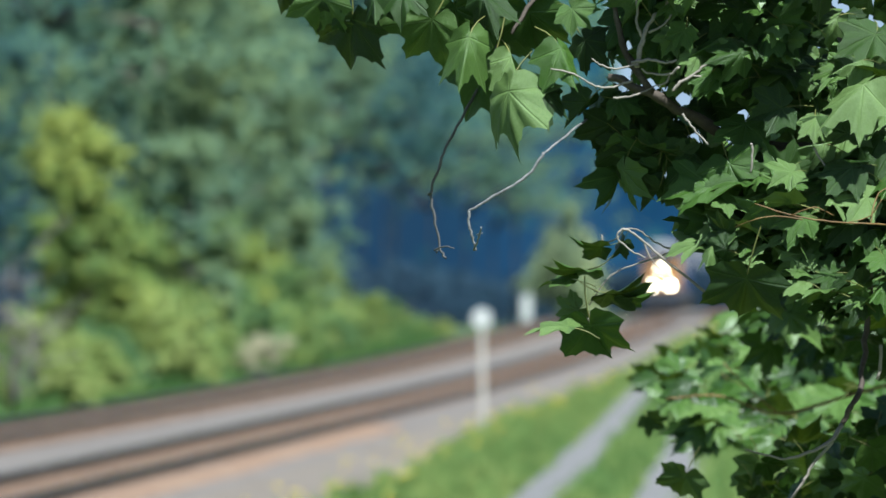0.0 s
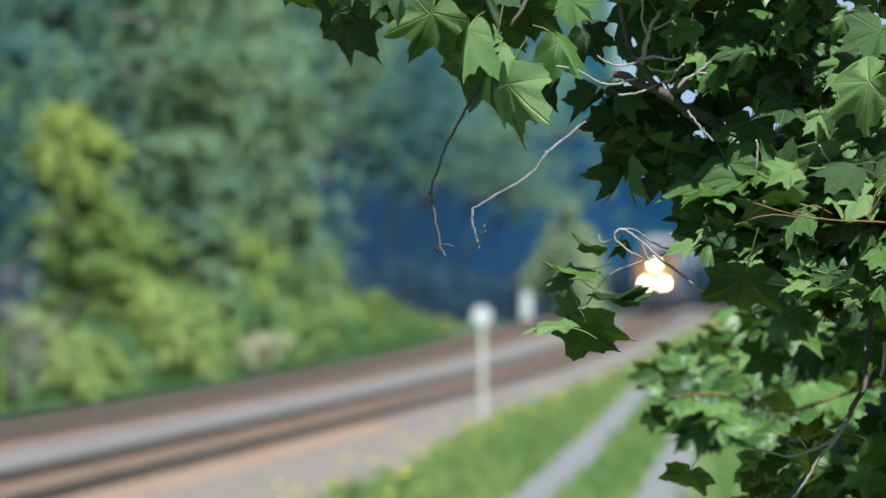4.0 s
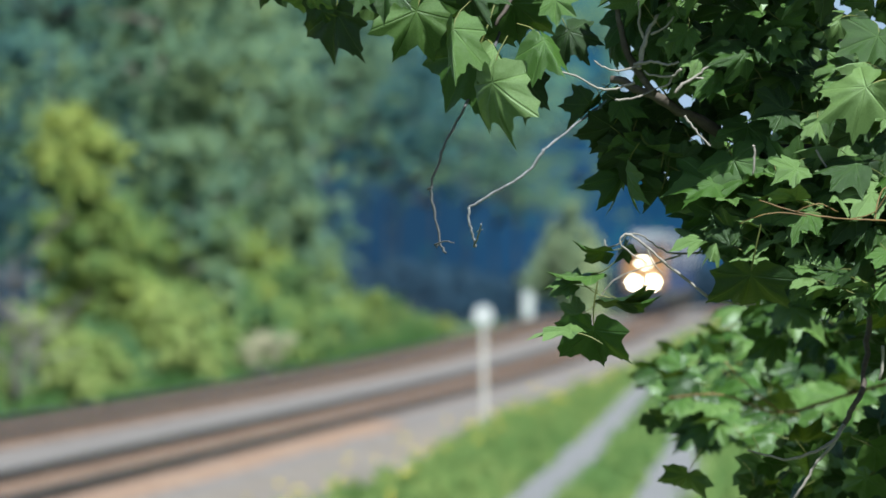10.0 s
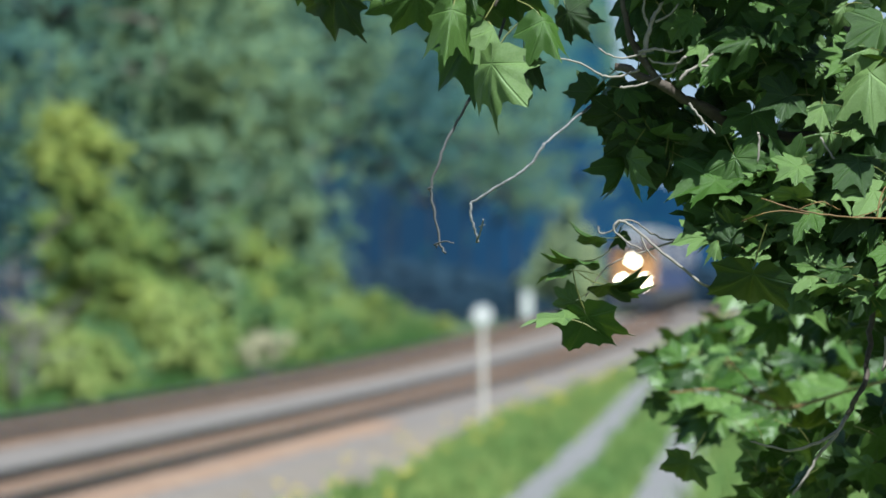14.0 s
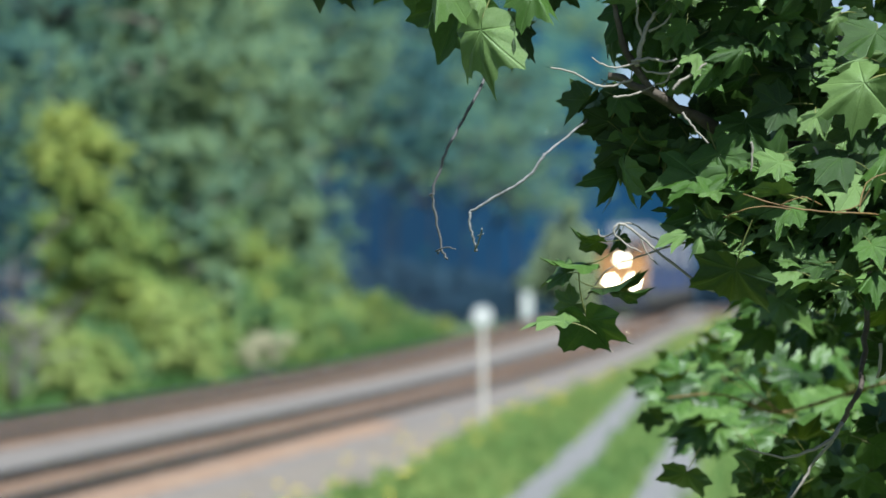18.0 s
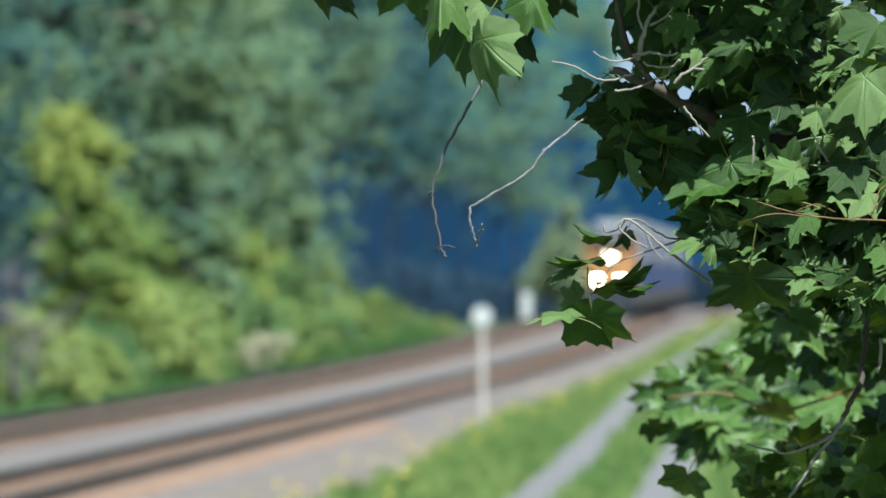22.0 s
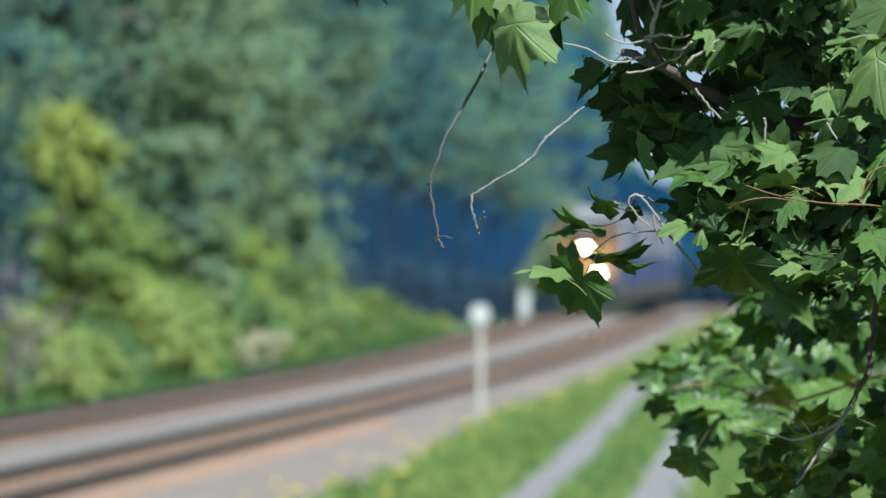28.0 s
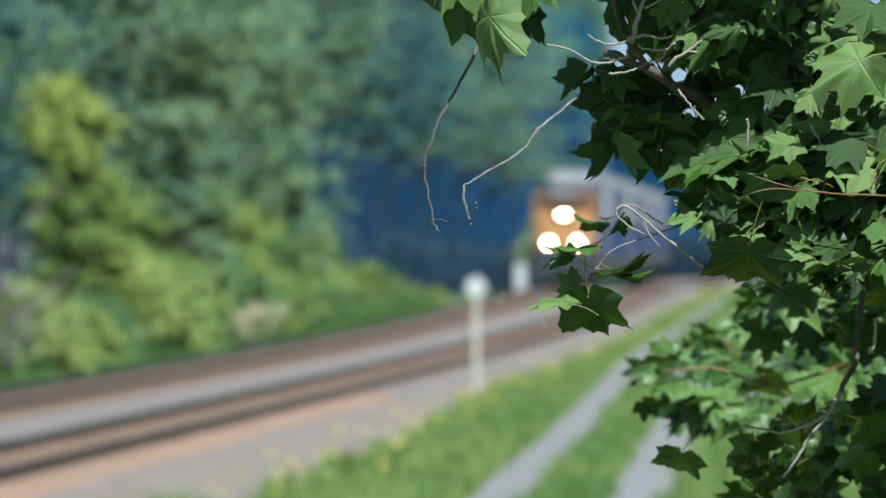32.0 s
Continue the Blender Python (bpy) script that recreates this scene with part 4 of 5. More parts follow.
# the spray that hangs from the top
spray = limb("hanging_spray", (0.1072, 16.6000, 3.0883), "spray of pale and shaded maple leaves")
bars(spray, [([(0.3915, 16.9000, 3.3682), (0.2388, 16.7500, 3.2317), (0.1632, 16.6500, 3.1636), (0.1119, 16.6000, 3.0883)], 0.007, 0.0026), ([(0.2388, 16.7500, 3.2317), (0.0612, 16.6500, 3.2100), (-0.0777, 16.6000, 3.1807), (-0.1701, 16.6000, 3.1622)], 0.005, 0.002)], BARK)
leaf(spray, (0.1065, 16.4800, 2.9927), -95, -20, 40, 0.108, 6)
leaf(spray, (0.1115, 16.5400, 3.0500), -76, -25, -25, 0.084, 11)
leaf(spray, (0.1907, 16.4600, 3.0621), -70, -24, -20, 0.084, 9)
leaf(spray, (0.1614, 16.4700, 2.9981), -80, -24, -5, 0.074, 12)
leaf(spray, (0.0423, 16.5000, 3.0804), -100, -22, 0, 0.096, 10)
leaf(spray, (0.0777, 16.6200, 3.0425), -114, 26, 35, 0.126, 4)
leaf(spray, (0.1401, 16.6600, 3.1268), -84, 26, 10, 0.092, 2)
leaf(spray, (-0.0663, 16.5300, 3.1584), -96, -25, 15, 0.070, 0)
leaf(spray, (0.0654, 16.5400, 3.1513), -76, -25, 15, 0.078, 13)
leaf(spray, (-0.0176, 16.6200, 3.1119), -122, 26, 15, 0.096, 3)
leaf(spray, (-0.1498, 16.6000, 3.1104), -95, 26, 30, 0.100, 4)
leaf(spray, (-0.1960, 16.6000, 3.1456), -104, 26, 20, 0.078, 1)
leaf(spray, (-0.1701, 16.6000, 3.1104), -30, -20, 50, 0.030, 0)
leaf(spray, (0.2100, 16.5400, 3.1283), -50, -25, 20, 0.050, 4)
leaf(spray, (-0.1124, 16.5400, 3.1495), -88, -25, 15, 0.056, 9)
leaf(spray, (0.0195, 16.6800, 3.1319), -78, 26, 0, 0.090, 5)
leaf(spray, (-0.0874, 16.7000, 3.1371), -75, 26, 0, 0.066, 1)
leaf(spray, (0.2318, 16.5800, 3.0786), -55, -25, 20, 0.062, 7)
leaf(spray, (-0.2582, 16.6200, 3.1674), -105, 26, 20, 0.066, 6)
leaf(spray, (-0.0869, 16.6000, 3.1807), -100, 26, 0, 0.080, 4)
leaf(spray, (0.0939, 16.7000, 3.1045), -95, 26, 0, 0.085, 4)
foliage(spray, 120, patch(500, 1090, -330, -15, 16.62, 17.3), 0.076, 61, (-90, 40), -32)

# the spray before the train
flap_limb = limb("low_spray", (0.3846, 16.6000, 2.7092), "drooping spray of maple leaves with a curled twig")
bars(flap_limb, [
    ([(0.5053, 16.6200, 2.6537), (0.4355, 16.5000, 2.6623), (0.3960, 16.5000, 2.6908), (0.3547, 16.5000, 2.7230), (0.3271, 16.5000, 2.7478), (0.3014, 16.5000, 2.7662), (0.2885, 16.5000, 2.7662), (0.2830, 16.5000, 2.7533), (0.3069, 16.5000, 2.7331), (0.3290, 16.5000, 2.7221)], 0.0027, 0.0012),
    ([(0.2584, 16.5700, 2.7591), (0.2611, 16.5700, 2.7498), (0.2713, 16.5700, 2.7480)], 0.0016, 0.0014),
    ([(0.2713, 16.5700, 2.7480), (0.2859, 16.5600, 2.7553), (0.2949, 16.5500, 2.7691)], 0.0012, 0.0012),
    ([(0.2931, 16.5500, 2.7700), (0.3191, 16.5600, 2.7664), (0.3472, 16.5800, 2.7480), (0.3753, 16.6000, 2.7370), (0.4613, 16.7000, 2.7391)], 0.0011, 0.0018),
    ([(0.3275, 16.5200, 2.7460), (0.3367, 16.5200, 2.7230), (0.3551, 16.5200, 2.7018)], 0.0016, 0.0010),
    ([(0.3846, 16.6000, 2.7351), (0.3199, 16.6000, 2.7129), (0.2736, 16.6000, 2.6926), (0.2385, 16.6000, 2.6445)], 0.0016, 0.0009),
], TWIG)
flap = leaf(flap_limb, (0.2378, 16.5500, 2.6336), -75, 0, 18, 0.088, 2, False)
leaf(flap_limb, (0.2179, 16.5800, 2.6372), -150, 40, 20, 0.046, 7)
leaf(flap_limb, (0.2031, 16.5000, 2.6100), 180, -83, 0, 0.072, 5, False)
leaf(flap_limb, (0.2684, 16.5600, 2.6631), -6, 72, 0, 0.078, 3)
leaf(flap_limb, (0.2964, 16.5800, 2.6575), -14, 70, 10, 0.058, 1)
leaf(flap_limb, (0.2361, 16.5600, 2.7018), 190, 80, 0, 0.078, 4)
leaf(flap_limb, (0.2564, 16.5600, 2.7406), 184, 76, 10, 0.050, 2)
leaf(flap_limb, (0.2921, 16.6000, 2.7462), -120, 30, 40, 0.036, 9)
leaf(flap_limb, (0.2038, 16.5600, 2.6871), 182, -72, 0, 0.050, 0)

# the dark leaf and those round it
front = limb("front_spray", (0.4770, 16.6000, 2.7740), "spray of maple leaves on reddish stalks")
bars(front, [
    ([(0.7475, 16.4500, 2.7733), (0.6888, 16.3600, 2.7784), (0.6250, 16.3600, 2.7811), (0.5612, 16.3600, 2.7911), (0.5020, 16.3600, 2.8093)], 0.0016, 0.0010),
    ([(0.5612, 16.3600, 2.7911), (0.5977, 16.3600, 2.8039), (0.6299, 16.3700, 2.7912)], 0.0009, 0.0009),
    ([(0.5794, 16.3600, 2.7838), (0.5339, 16.3600, 2.7893), (0.4974, 16.3600, 2.7820), (0.4713, 16.4000, 2.7712)], 0.0012, 0.0007),
    ([(0.6888, 16.3600, 2.7784), (0.7033, 16.3800, 2.8277), (0.7452, 16.4000, 2.8461)], 0.0012, 0.0009),
    ([(0.6523, 16.3600, 2.7802), (0.6888, 16.3600, 2.7911), (0.7070, 16.3600, 2.8184)], 0.0009, 0.0007),
], STALK)
dark_leaf = leaf(front, (0.4889, 16.3400, 2.6880), -98, 33, 6, 0.096, 2, False)
leaf(front, (0.4907, 16.5000, 2.7809), -156, -62, 0, 0.098, 2)
leaf(front, (0.4598, 16.4800, 2.8147), -40, -60, 0, 0.050, 4)
leaf(front, (0.4333, 16.5200, 2.8380), 185, -50, 0, 0.085, 1)
leaf(front, (0.5017, 16.5000, 2.8470), 170, -60, 10, 0.090, 3)
leaf(front, (0.5752, 16.5000, 2.8240), 185, -58, 0, 0.100, 5)
leaf(front, (0.6380, 16.4600, 2.8375), 178, -62, 0, 0.105, 8)
leaf(front, (0.6303, 16.5000, 2.7873), 150, -45, 20, 0.075, 0)
leaf(front, (0.5706, 16.5000, 2.7138), -165, -62, 0, 0.078, 5)
leaf(front, (0.6120, 16.5000, 2.7092), -160, -60, -10, 0.085, 2)
leaf(front, (0.4190, 16.5000, 2.7441), -168, -66, 0, 0.060, 3)
leaf(front, (0.4666, 16.5600, 2.7553), -110, 26, 10, 0.066, 1)
leaf(front, (0.6855, 16.5000, 2.7551), -120, -35, 20, 0.070, 3)
leaf(front, (0.5858, 16.5400, 2.7461), 175, -40, 0, 0.080, 4)
leaf(front, (0.4655, 16.5200, 2.8748), -70, -30, 30, 0.080, 0)

# leaves of the right-hand mass
upper = limb("upper_spray", (0.6659, 16.7000, 2.9976), "dense sunlit and shaded maple foliage")
bars(upper, [([(0.8672, 17.0000, 3.0408), (0.7260, 16.8000, 3.0087), (0.6659, 16.7000, 2.9883)], 0.005, 0.002), ([(0.8672, 17.0000, 3.2112), (0.5763, 16.8000, 3.1678), (0.3869, 16.7000, 3.1185)], 0.006, 0.002)], BARK)
leaf(upper, (0.6787, 16.3600, 3.0015), -142, -20, 25, 0.104, 12)
leaf(upper, (0.6587, 16.5200, 2.9254), -150, -45, 0, 0.080, 2)
leaf(upper, (0.7139, 16.5200, 2.9208), -165, -50, 0, 0.085, 7)
leaf(upper, (0.5677, 16.5500, 3.0272), -150, -30, 20, 0.085, 3)
leaf(upper, (0.5404, 16.5600, 3.0320), -120, -20, 30, 0.065, 8)
leaf(upper, (0.4943, 16.5600, 2.9398), -100, -40, 10, 0.070, 1)
leaf(upper, (0.7047, 16.5200, 3.0864), -110, -40, 10, 0.085, 4)
leaf(upper, (0.6947, 16.5000, 3.0262), -10, -45, 0, 0.075, 6)
leaf(upper, (0.5770, 16.5500, 3.1147), -98, -20, 55, 0.075, 0)
leaf(upper, (0.4848, 16.5500, 3.1286), -130, -35, 20, 0.090, 2)
leaf(upper, (0.4256, 16.5800, 3.0832), -150, -40, 0, 0.070, 5)
leaf(upper, (0.3056, 16.5800, 3.1293), -75, -25, 30, 0.080, 3)
leaf(upper, (0.2783, 16.6000, 3.0883), -110, -20, 60, 0.060, 7)
leaf(upper, (0.2875, 16.6000, 2.9820), -30, -60, 20, 0.050, 6)
leaf(upper, (0.3892, 16.6000, 2.8664), -40, -30, 10, 0.060, 8)
leaf(upper, (0.6127, 16.5200, 2.8472), -160, -55, 0, 0.085, 1)
leaf(upper, (0.4091, 16.6600, 2.8948), -95, 26, 10, 0.072, 4)
leaf(upper, (0.3025, 16.6600, 2.9048), -95, 26, 15, 0.074, 5)
leaf(upper, (0.2746, 16.6600, 2.9412), -110, 26, 10, 0.072, 2)
leaf(upper, (0.3497, 16.7000, 2.9146), -85, 26, 0, 0.080, 0)
leaf(upper, (0.2971, 16.6200, 2.8666), -88, 10, 65, 0.070, 8)


def upper_edge(x, y, rng):
    left = 1075 + (max(0, y - 180) * 1.15 if y > 180 else 0.0) + 22 * math.sin(y * 0.06)
    hole = in_gap(x, y) or (1078 < x < 1185 and -10 < y < 180 and rng.random() < 0.5)
    gap = noise.noise((x * 0.011, y * 0.011, 1.5)) < -0.12
    over = y - (205 + (x - 1200) * 0.335)
    hole = hole or (1195 < x < 1450 and -75 < over < 12 and rng.random() < 0.86)
    return x > left + 25 and not hole and not gap


SKY_GAPS = ((1118, 95, 22), (1130, 150, 30), (1098, 185, 14), (1265, 165, 16), (1345, 122, 12), (1196, 240, 8), (1225, 288, 14), (1372, 402, 8), (1080, 130, 12), (1150, 40, 10))


def in_gap(x, y):
    return any(math.hypot(x - gx, y - gy) < r + 15 for gx, gy, r in SKY_GAPS)


def shaded_edge(x, y, rng):
    return not in_gap(x, y + 40) and x > 1040 + max(0, y - 215) * 0.55 + 14 * math.sin(y * 0.09) and y < 292 + (x - 1075) * 0.52 + 10 * math.sin(x * 0.11)


foliage(upper, 46, patch(1040, 1270, 175, 370, 16.60, 16.78, shaded_edge), 0.060, 81, (-92, 42), -28, True)
foliage(upper, 360, patch(1080, 1760, -420, 400, 16.85, 17.9, upper_edge), 0.080, 62, (-95, 50), -32)
foliage(upper, 96, patch(1310, 1640, -30, 320, 16.45, 16.8, upper_edge), 0.064, 66, (-125, 60), 52, True)
foliage(upper, 34, patch(1180, 1400, -20, 190, 16.42, 16.56, upper_edge), 0.054, 79, (-120, 60), 36, True)
foliage(upper, 34, patch(1090, 1300, -30, 130, 16.5, 16.8, upper_edge), 0.072, 70, (-100, 50), -26, True)
# Leaves mostly above the view, added to shade the upper spray.
foliage(upper, 60, patch(1130, 1500, -170, -40, 16.35, 16.62), 0.085, 72, (-100, 50), 20)
foliage(front, 48, patch(1240, 1460, 335, 470, 16.42, 16.6), 0.058, 73, (-140, 60), 56, True)
foliage(front, 150, patch(1345, 1640, 410, 620, 21.2, 22.6, lambda x, y, rng: x > 1500 - 1.1 * (y - 410) + rng.uniform(-30, 40)), 0.084, 75, (-140, 60), 66, False, 18, 8)
foliage(front, 60, patch(1330, 1760, 330, 415, 16.6, 17.6, lambda x, y, rng: x > 1370 or y < 430), 0.068, 63, (-120, 60), 40, True)
foliage(front, 72, patch(1340, 1640, 290, 430, 16.4, 16.6, lambda x, y, rng: x > 1410 or y < 400), 0.062, 67, (-150, 50), 56, True)

foliage(front, 60, patch(1375, 1660, 405, 540, 16.38, 16.52, lambda x, y, rng: x > 1400 + (y - 400) * 0.15), 0.052, 83, (-150, 55), 58, True)
foliage(front, 90, patch(1400, 1660, 430, 600, 20.6, 21.4), 0.080, 84, (-150, 55), 62, False, 20, 10)

lower = limb("lower_spray", (0.7684, 22.4000, 2.4505), "soft mass of maple leaves on a lower branch")
bars(lower, [([(1.1426, 22.4000, 2.5004), (0.9181, 22.4000, 2.4380), (0.7435, 22.4000, 2.3881), (0.6187, 22.4000, 2.4256), (0.4940, 22.4000, 2.4193)], 0.0042, 0.002), ([(0.7435, 22.4000, 2.3881), (0.6811, 22.4000, 2.4380), (0.6187, 22.4000, 2.5004)], 0.0022, 0.0014)], STALK)


def lower_edge(x, y, rng):
    left = 1330 - (y - 520) * 0.9 if y < 600 else 1255 - (y - 600) * 1.5 if y < 690 else 1115 + (y - 690) * 1.1 if y < 760 else 1195 + (y - 760) * 4.0
    layer = math.sin(y * 0.125 + 0.9 * math.sin(x * 0.02)) > -0.45
    return x > left + rng.uniform(-8, 60) and layer


def lower_layers(rng):
    x, y = rng.uniform(1085, 1640), rng.uniform(500, 800)
    if not lower_edge(x, y, rng):
        return None
    return seen(x - 784, y - 480, 27.0 - (y - 500) / 300.0 * 3.6 + rng.gauss(0, 0.5))


foliage(lower, 430, lower_layers, 0.092, 64, (-140, 60), 64, False, 20, 10)
low_twig = limb("lower_twig", (0.6571, 17.2000, 2.4126), "bent pale twig and dark stem")
bars(low_twig, [
    ([(0.7621, 17.3000, 2.8734), (0.7360, 17.3000, 2.7578), (0.7283, 17.3000, 2.7000), (0.7206, 17.3000, 2.6133), (0.7147, 17.2500, 2.5367), (0.6973, 17.2000, 2.4797), (0.6762, 17.2000, 2.4414)], 0.0050, 0.0044, BARK),
    ([(0.6762, 17.2000, 2.4414), (0.6552, 17.1500, 2.4135), (0.6152, 17.1000, 2.3953), (0.5752, 17.1000, 2.3838)], 0.0044, 0.0022),
    ([(0.5752, 17.1000, 2.3838), (0.5390, 17.1000, 2.3924), (0.5104, 17.1000, 2.4000)], 0.0022, 0.0013),
    ([(0.6619, 17.2000, 2.4126), (0.6331, 17.2000, 2.3791), (0.6092, 17.2000, 2.3408), (0.5852, 17.2000, 2.3073)], 0.0032, 0.0022),
    ([(0.7390, 17.1000, 2.5762), (0.7352, 17.1000, 2.5381), (0.7323, 17.1000, 2.5191)], 0.0034, 0.0022),
], TWIG)


def dark_corner(x, y, rng):
    return (x > 1530 and 520 < y < 640) or y > 815 - (x - 1330) * 0.4


foliage(low_twig, 250, patch(1330, 1780, 540, 1050, 18.4, 20.4, dark_corner), 0.068, 65, (-90, 50), -30)
leaf(low_twig, (0.4669, 19.5000, 2.3069), -105, 38, 20, 0.072, 2)
leaf(low_twig, (0.4566, 22.4000, 2.3757), -45, 15, 20, 0.050, 3)
# Crown above and to the right, out of view, added for its shade.
crown_top = limb("crown", (0.7177, 18.0000, 3.8828), "unseen crown of the maple, added to shade the inner leaves")
foliage(crown_top, 900, patch(1000, 3000, -1700, -260, 16.9, 19.6), 0.10, 69)
side = limb("side_crown", (1.1783, 17.4000, 2.8744), "unseen right-hand crown of the maple, added to shade the inner leaves")
foliage(side, 500, patch(1720, 2900, -150, 1000, 16.9, 19.4), 0.10, 71)

# ---- the setting and the wood ----
build_ground()
build_track(near_x, "near railway track with brown wooden sleepers", RUSTY, -1.42)
build_track(far_x, "far railway track on rusty sleepers", GRIMY, -1.45)
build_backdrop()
build_wood()
build_signs()
locomotive = build_locomotive()
cars = [build_car(22.4 + 18.4 * k, (BLUE_CAR, LILAC_CAR, BLUE_CAR, BLUE_CAR)[k % 4], (LILAC_CAR, PALE_CAR, BLUE_CAR, LILAC_CAR)[k % 4],
                  "well car with %s container below a %s one" % (("blue", "lilac-grey", "blue", "blue")[k % 4], ("lilac-grey", "white", "blue", "lilac-grey")[k % 4])) for k in range(15)]


def build_grass():
    """Rough grass and yellow flowers between the ballast, the ruts and the maple."""
    rng = np.random.default_rng(9)

    def tufts(name, count, o0, o1, d0, d1, tall, material, label, per=7, wide=0.02):
        d = d0 * (d1 / d0) ** rng.uniform(0, 1, count)
        o = rng.uniform(0, 1, count)
        at = [o0(a) + (o1(a) - o0(a)) * b for a, b in zip(d, o)]
        base = np.array([(x, a, ground_z(x - near_x(a), a) - 0.05) for a, x in zip(d, at)])
        grow = d / 150.0
        base = np.repeat(base, per, 0)
        grow = np.repeat(grow, per) ** 0.5
        n = len(base)
        base[:, 0] += rng.normal(0, 0.07, n) * grow
        base[:, 1] += rng.normal(0, 0.12, n) * grow
        h = tall * rng.uniform(0.4, 1.1, n) * np.array([max(0.35, 1.0 + 1.7 * noise.noise((b[0] * 1.1, b[1] * 0.3, 2))) for b in base])
        bend = rng.normal(0, 0.28, (n, 2)) * h[:, None]
        w = wide * grow * rng.uniform(0.7, 1.4, n)
        ang = rng.uniform(0, 3.14, n)
        side = np.stack([np.cos(ang) * w, np.sin(ang) * w * 0.4, np.zeros(n)], 1)
        top = base + np.concatenate([bend, h[:, None]], 1)
        mid = base + np.concatenate([bend * 0.35, 0.55 * h[:, None]], 1)
        verts = np.stack([base - side, base + side, mid + side * 0.8, top, mid - side * 0.8], 1).reshape(-1, 3)
        me = bpy.data.meshes.new(name)
        me.from_pydata(verts.tolist(), [], np.arange(n * 5).reshape(-1, 5).tolist())
        me.materials.append(material)
        tagged(new(name, me), label, "grass", "", "stuff")
    tufts("grass", 6500, lambda d: verge(d), lambda d: road_x(d) - 0.42, 105, 620, 0.27, GRASS, "rough green grass strip beside the ballast")
    tufts("grass", 1800, lambda d: road_x(d) + 0.42, lambda d: road_x(d) + 1.30, 105, 500, 0.22, GRASS, "short grass between the wheel ruts")
    tufts("grass", 4200, lambda d: road_x(d) + 2.25, lambda d: road_x(d) + 9, 105, 500, 0.5, GRASS, "rough green grass beyond the service road")
    tufts("grass", 3600, lambda d: near_x(d) - 10.4, lambda d: near_x(d) - 7.35, 120, 400, 0.40, GRASS, "green weeds along the edge of the wood")
    n = 330
    d = 120 * (500 / 120) ** rng.uniform(0, 1, n)
    o = rng.normal(0.15, 0.4, n)
    rows = [((verge(a) + b, a, ground_z(3.0, a) + rng.uniform(0.1, 0.4)), 0.05 * math.sqrt(a / 150)) for a, b in zip(d, o) if noise.noise((a * 0.11, b, 4)) > 0.0 and (a > 150 or b < -0.1 or rng.random() < 0.5)]
    me = cloud_mesh("wild_flowers", leaf_cloud(rows, 5, 0.035, 77), FLOWER)
    tagged(new("wild_flowers", me), "yellow wild flowers in the grass strip", "flowers", "", "stuff")
    for spot, w in (((-5.40, 290.0, 0.32), 0.95),):
        rows = [((spot[0] + rng.normal(0, 0.45 * w), spot[1] + rng.normal(0, 1), spot[2] + rng.uniform(-0.64, 0.45) * w), 0.2 * w) for _ in range(26)]
        clump = thing("dry_reeds", (0, 0, 0), "clump of pale dry plumed reeds", "reeds")
        part("plume_head", cloud_mesh("plume_head", leaf_cloud(rows, 40, 0.09, 5), DRY), None, clump)


build_grass()
for px, d, h in ((-765, 214, 3.4), (-735, 226, 2.8)):
    t_ = dead_tree(h, px)
    t_.location = (px / 17957.0 * d, d, ground_z(px / 17957.0 * d - near_x(d), d) - 0.05)

# ---- how things move ----
SWAY_FIRST = [
    (0.0, 0.000, 0.004), (0.5, -0.000, 0.004), (1.0, 0.001, 0.001), (1.5, 0.001, 0.002), (2.0, 0.004, -0.000), (2.5, 0.004, 0.003),
    (3.0, 0.004, -0.000), (3.5, 0.007, 0.002), (5.5, 0.009, 0.012), (6.0, 0.010, 0.000), (6.5, 0.013, 0.005), (7.0, 0.011, 0.008),
    (7.5, 0.009, 0.007), (8.0, 0.002, 0.015), (8.5, 0.001, 0.019), (9.0, 0.002, 0.008), (9.5, 0.007, 0.002), (10.0, 0.001, -0.004),
    (10.5, -0.003, 0.011), (11.0, -0.008, 0.022), (11.5, 0.001, 0.035), (12.0, -0.001, 0.039), (12.5, 0.003, 0.041), (13.0, 0.002, 0.029),
    (13.5, 0.005, 0.015), (14.0, 0.010, 0.016), (14.5, 0.010, 0.024)]
SWAY_LAST = [
    (16.5, -0.003, 0.009), (17.0, -0.004, 0.011), (17.5, -0.001, 0.001), (18.0, -0.001, 0.002), (18.5, -0.001, 0.001), (19.0, -0.004, -0.000),
    (19.5, -0.006, -0.001), (20.0, -0.005, 0.006), (20.5, -0.004, 0.009), (21.0, -0.003, 0.010), (21.5, -0.003, 0.011), (22.0, 0.002, 0.012),
    (22.5, 0.011, 0.017), (23.0, 0.016, 0.016), (23.5, 0.022, 0.018), (24.0, 0.028, 0.017), (24.5, 0.026, 0.016), (25.0, 0.030, 0.029),
    (25.5, 0.031, 0.043), (27.5, 0.027, 0.036), (28.0, 0.024, 0.038), (28.5, 0.006, 0.023), (29.0, 0.009, 0.023), (29.5, 0.006, 0.018),
    (30.0, 0.004, 0.004), (30.5, 0.004, -0.010), (31.0, 0.002, -0.006), (31.5, 0.000, -0.006), (32.0, 0.003, -0.007)]
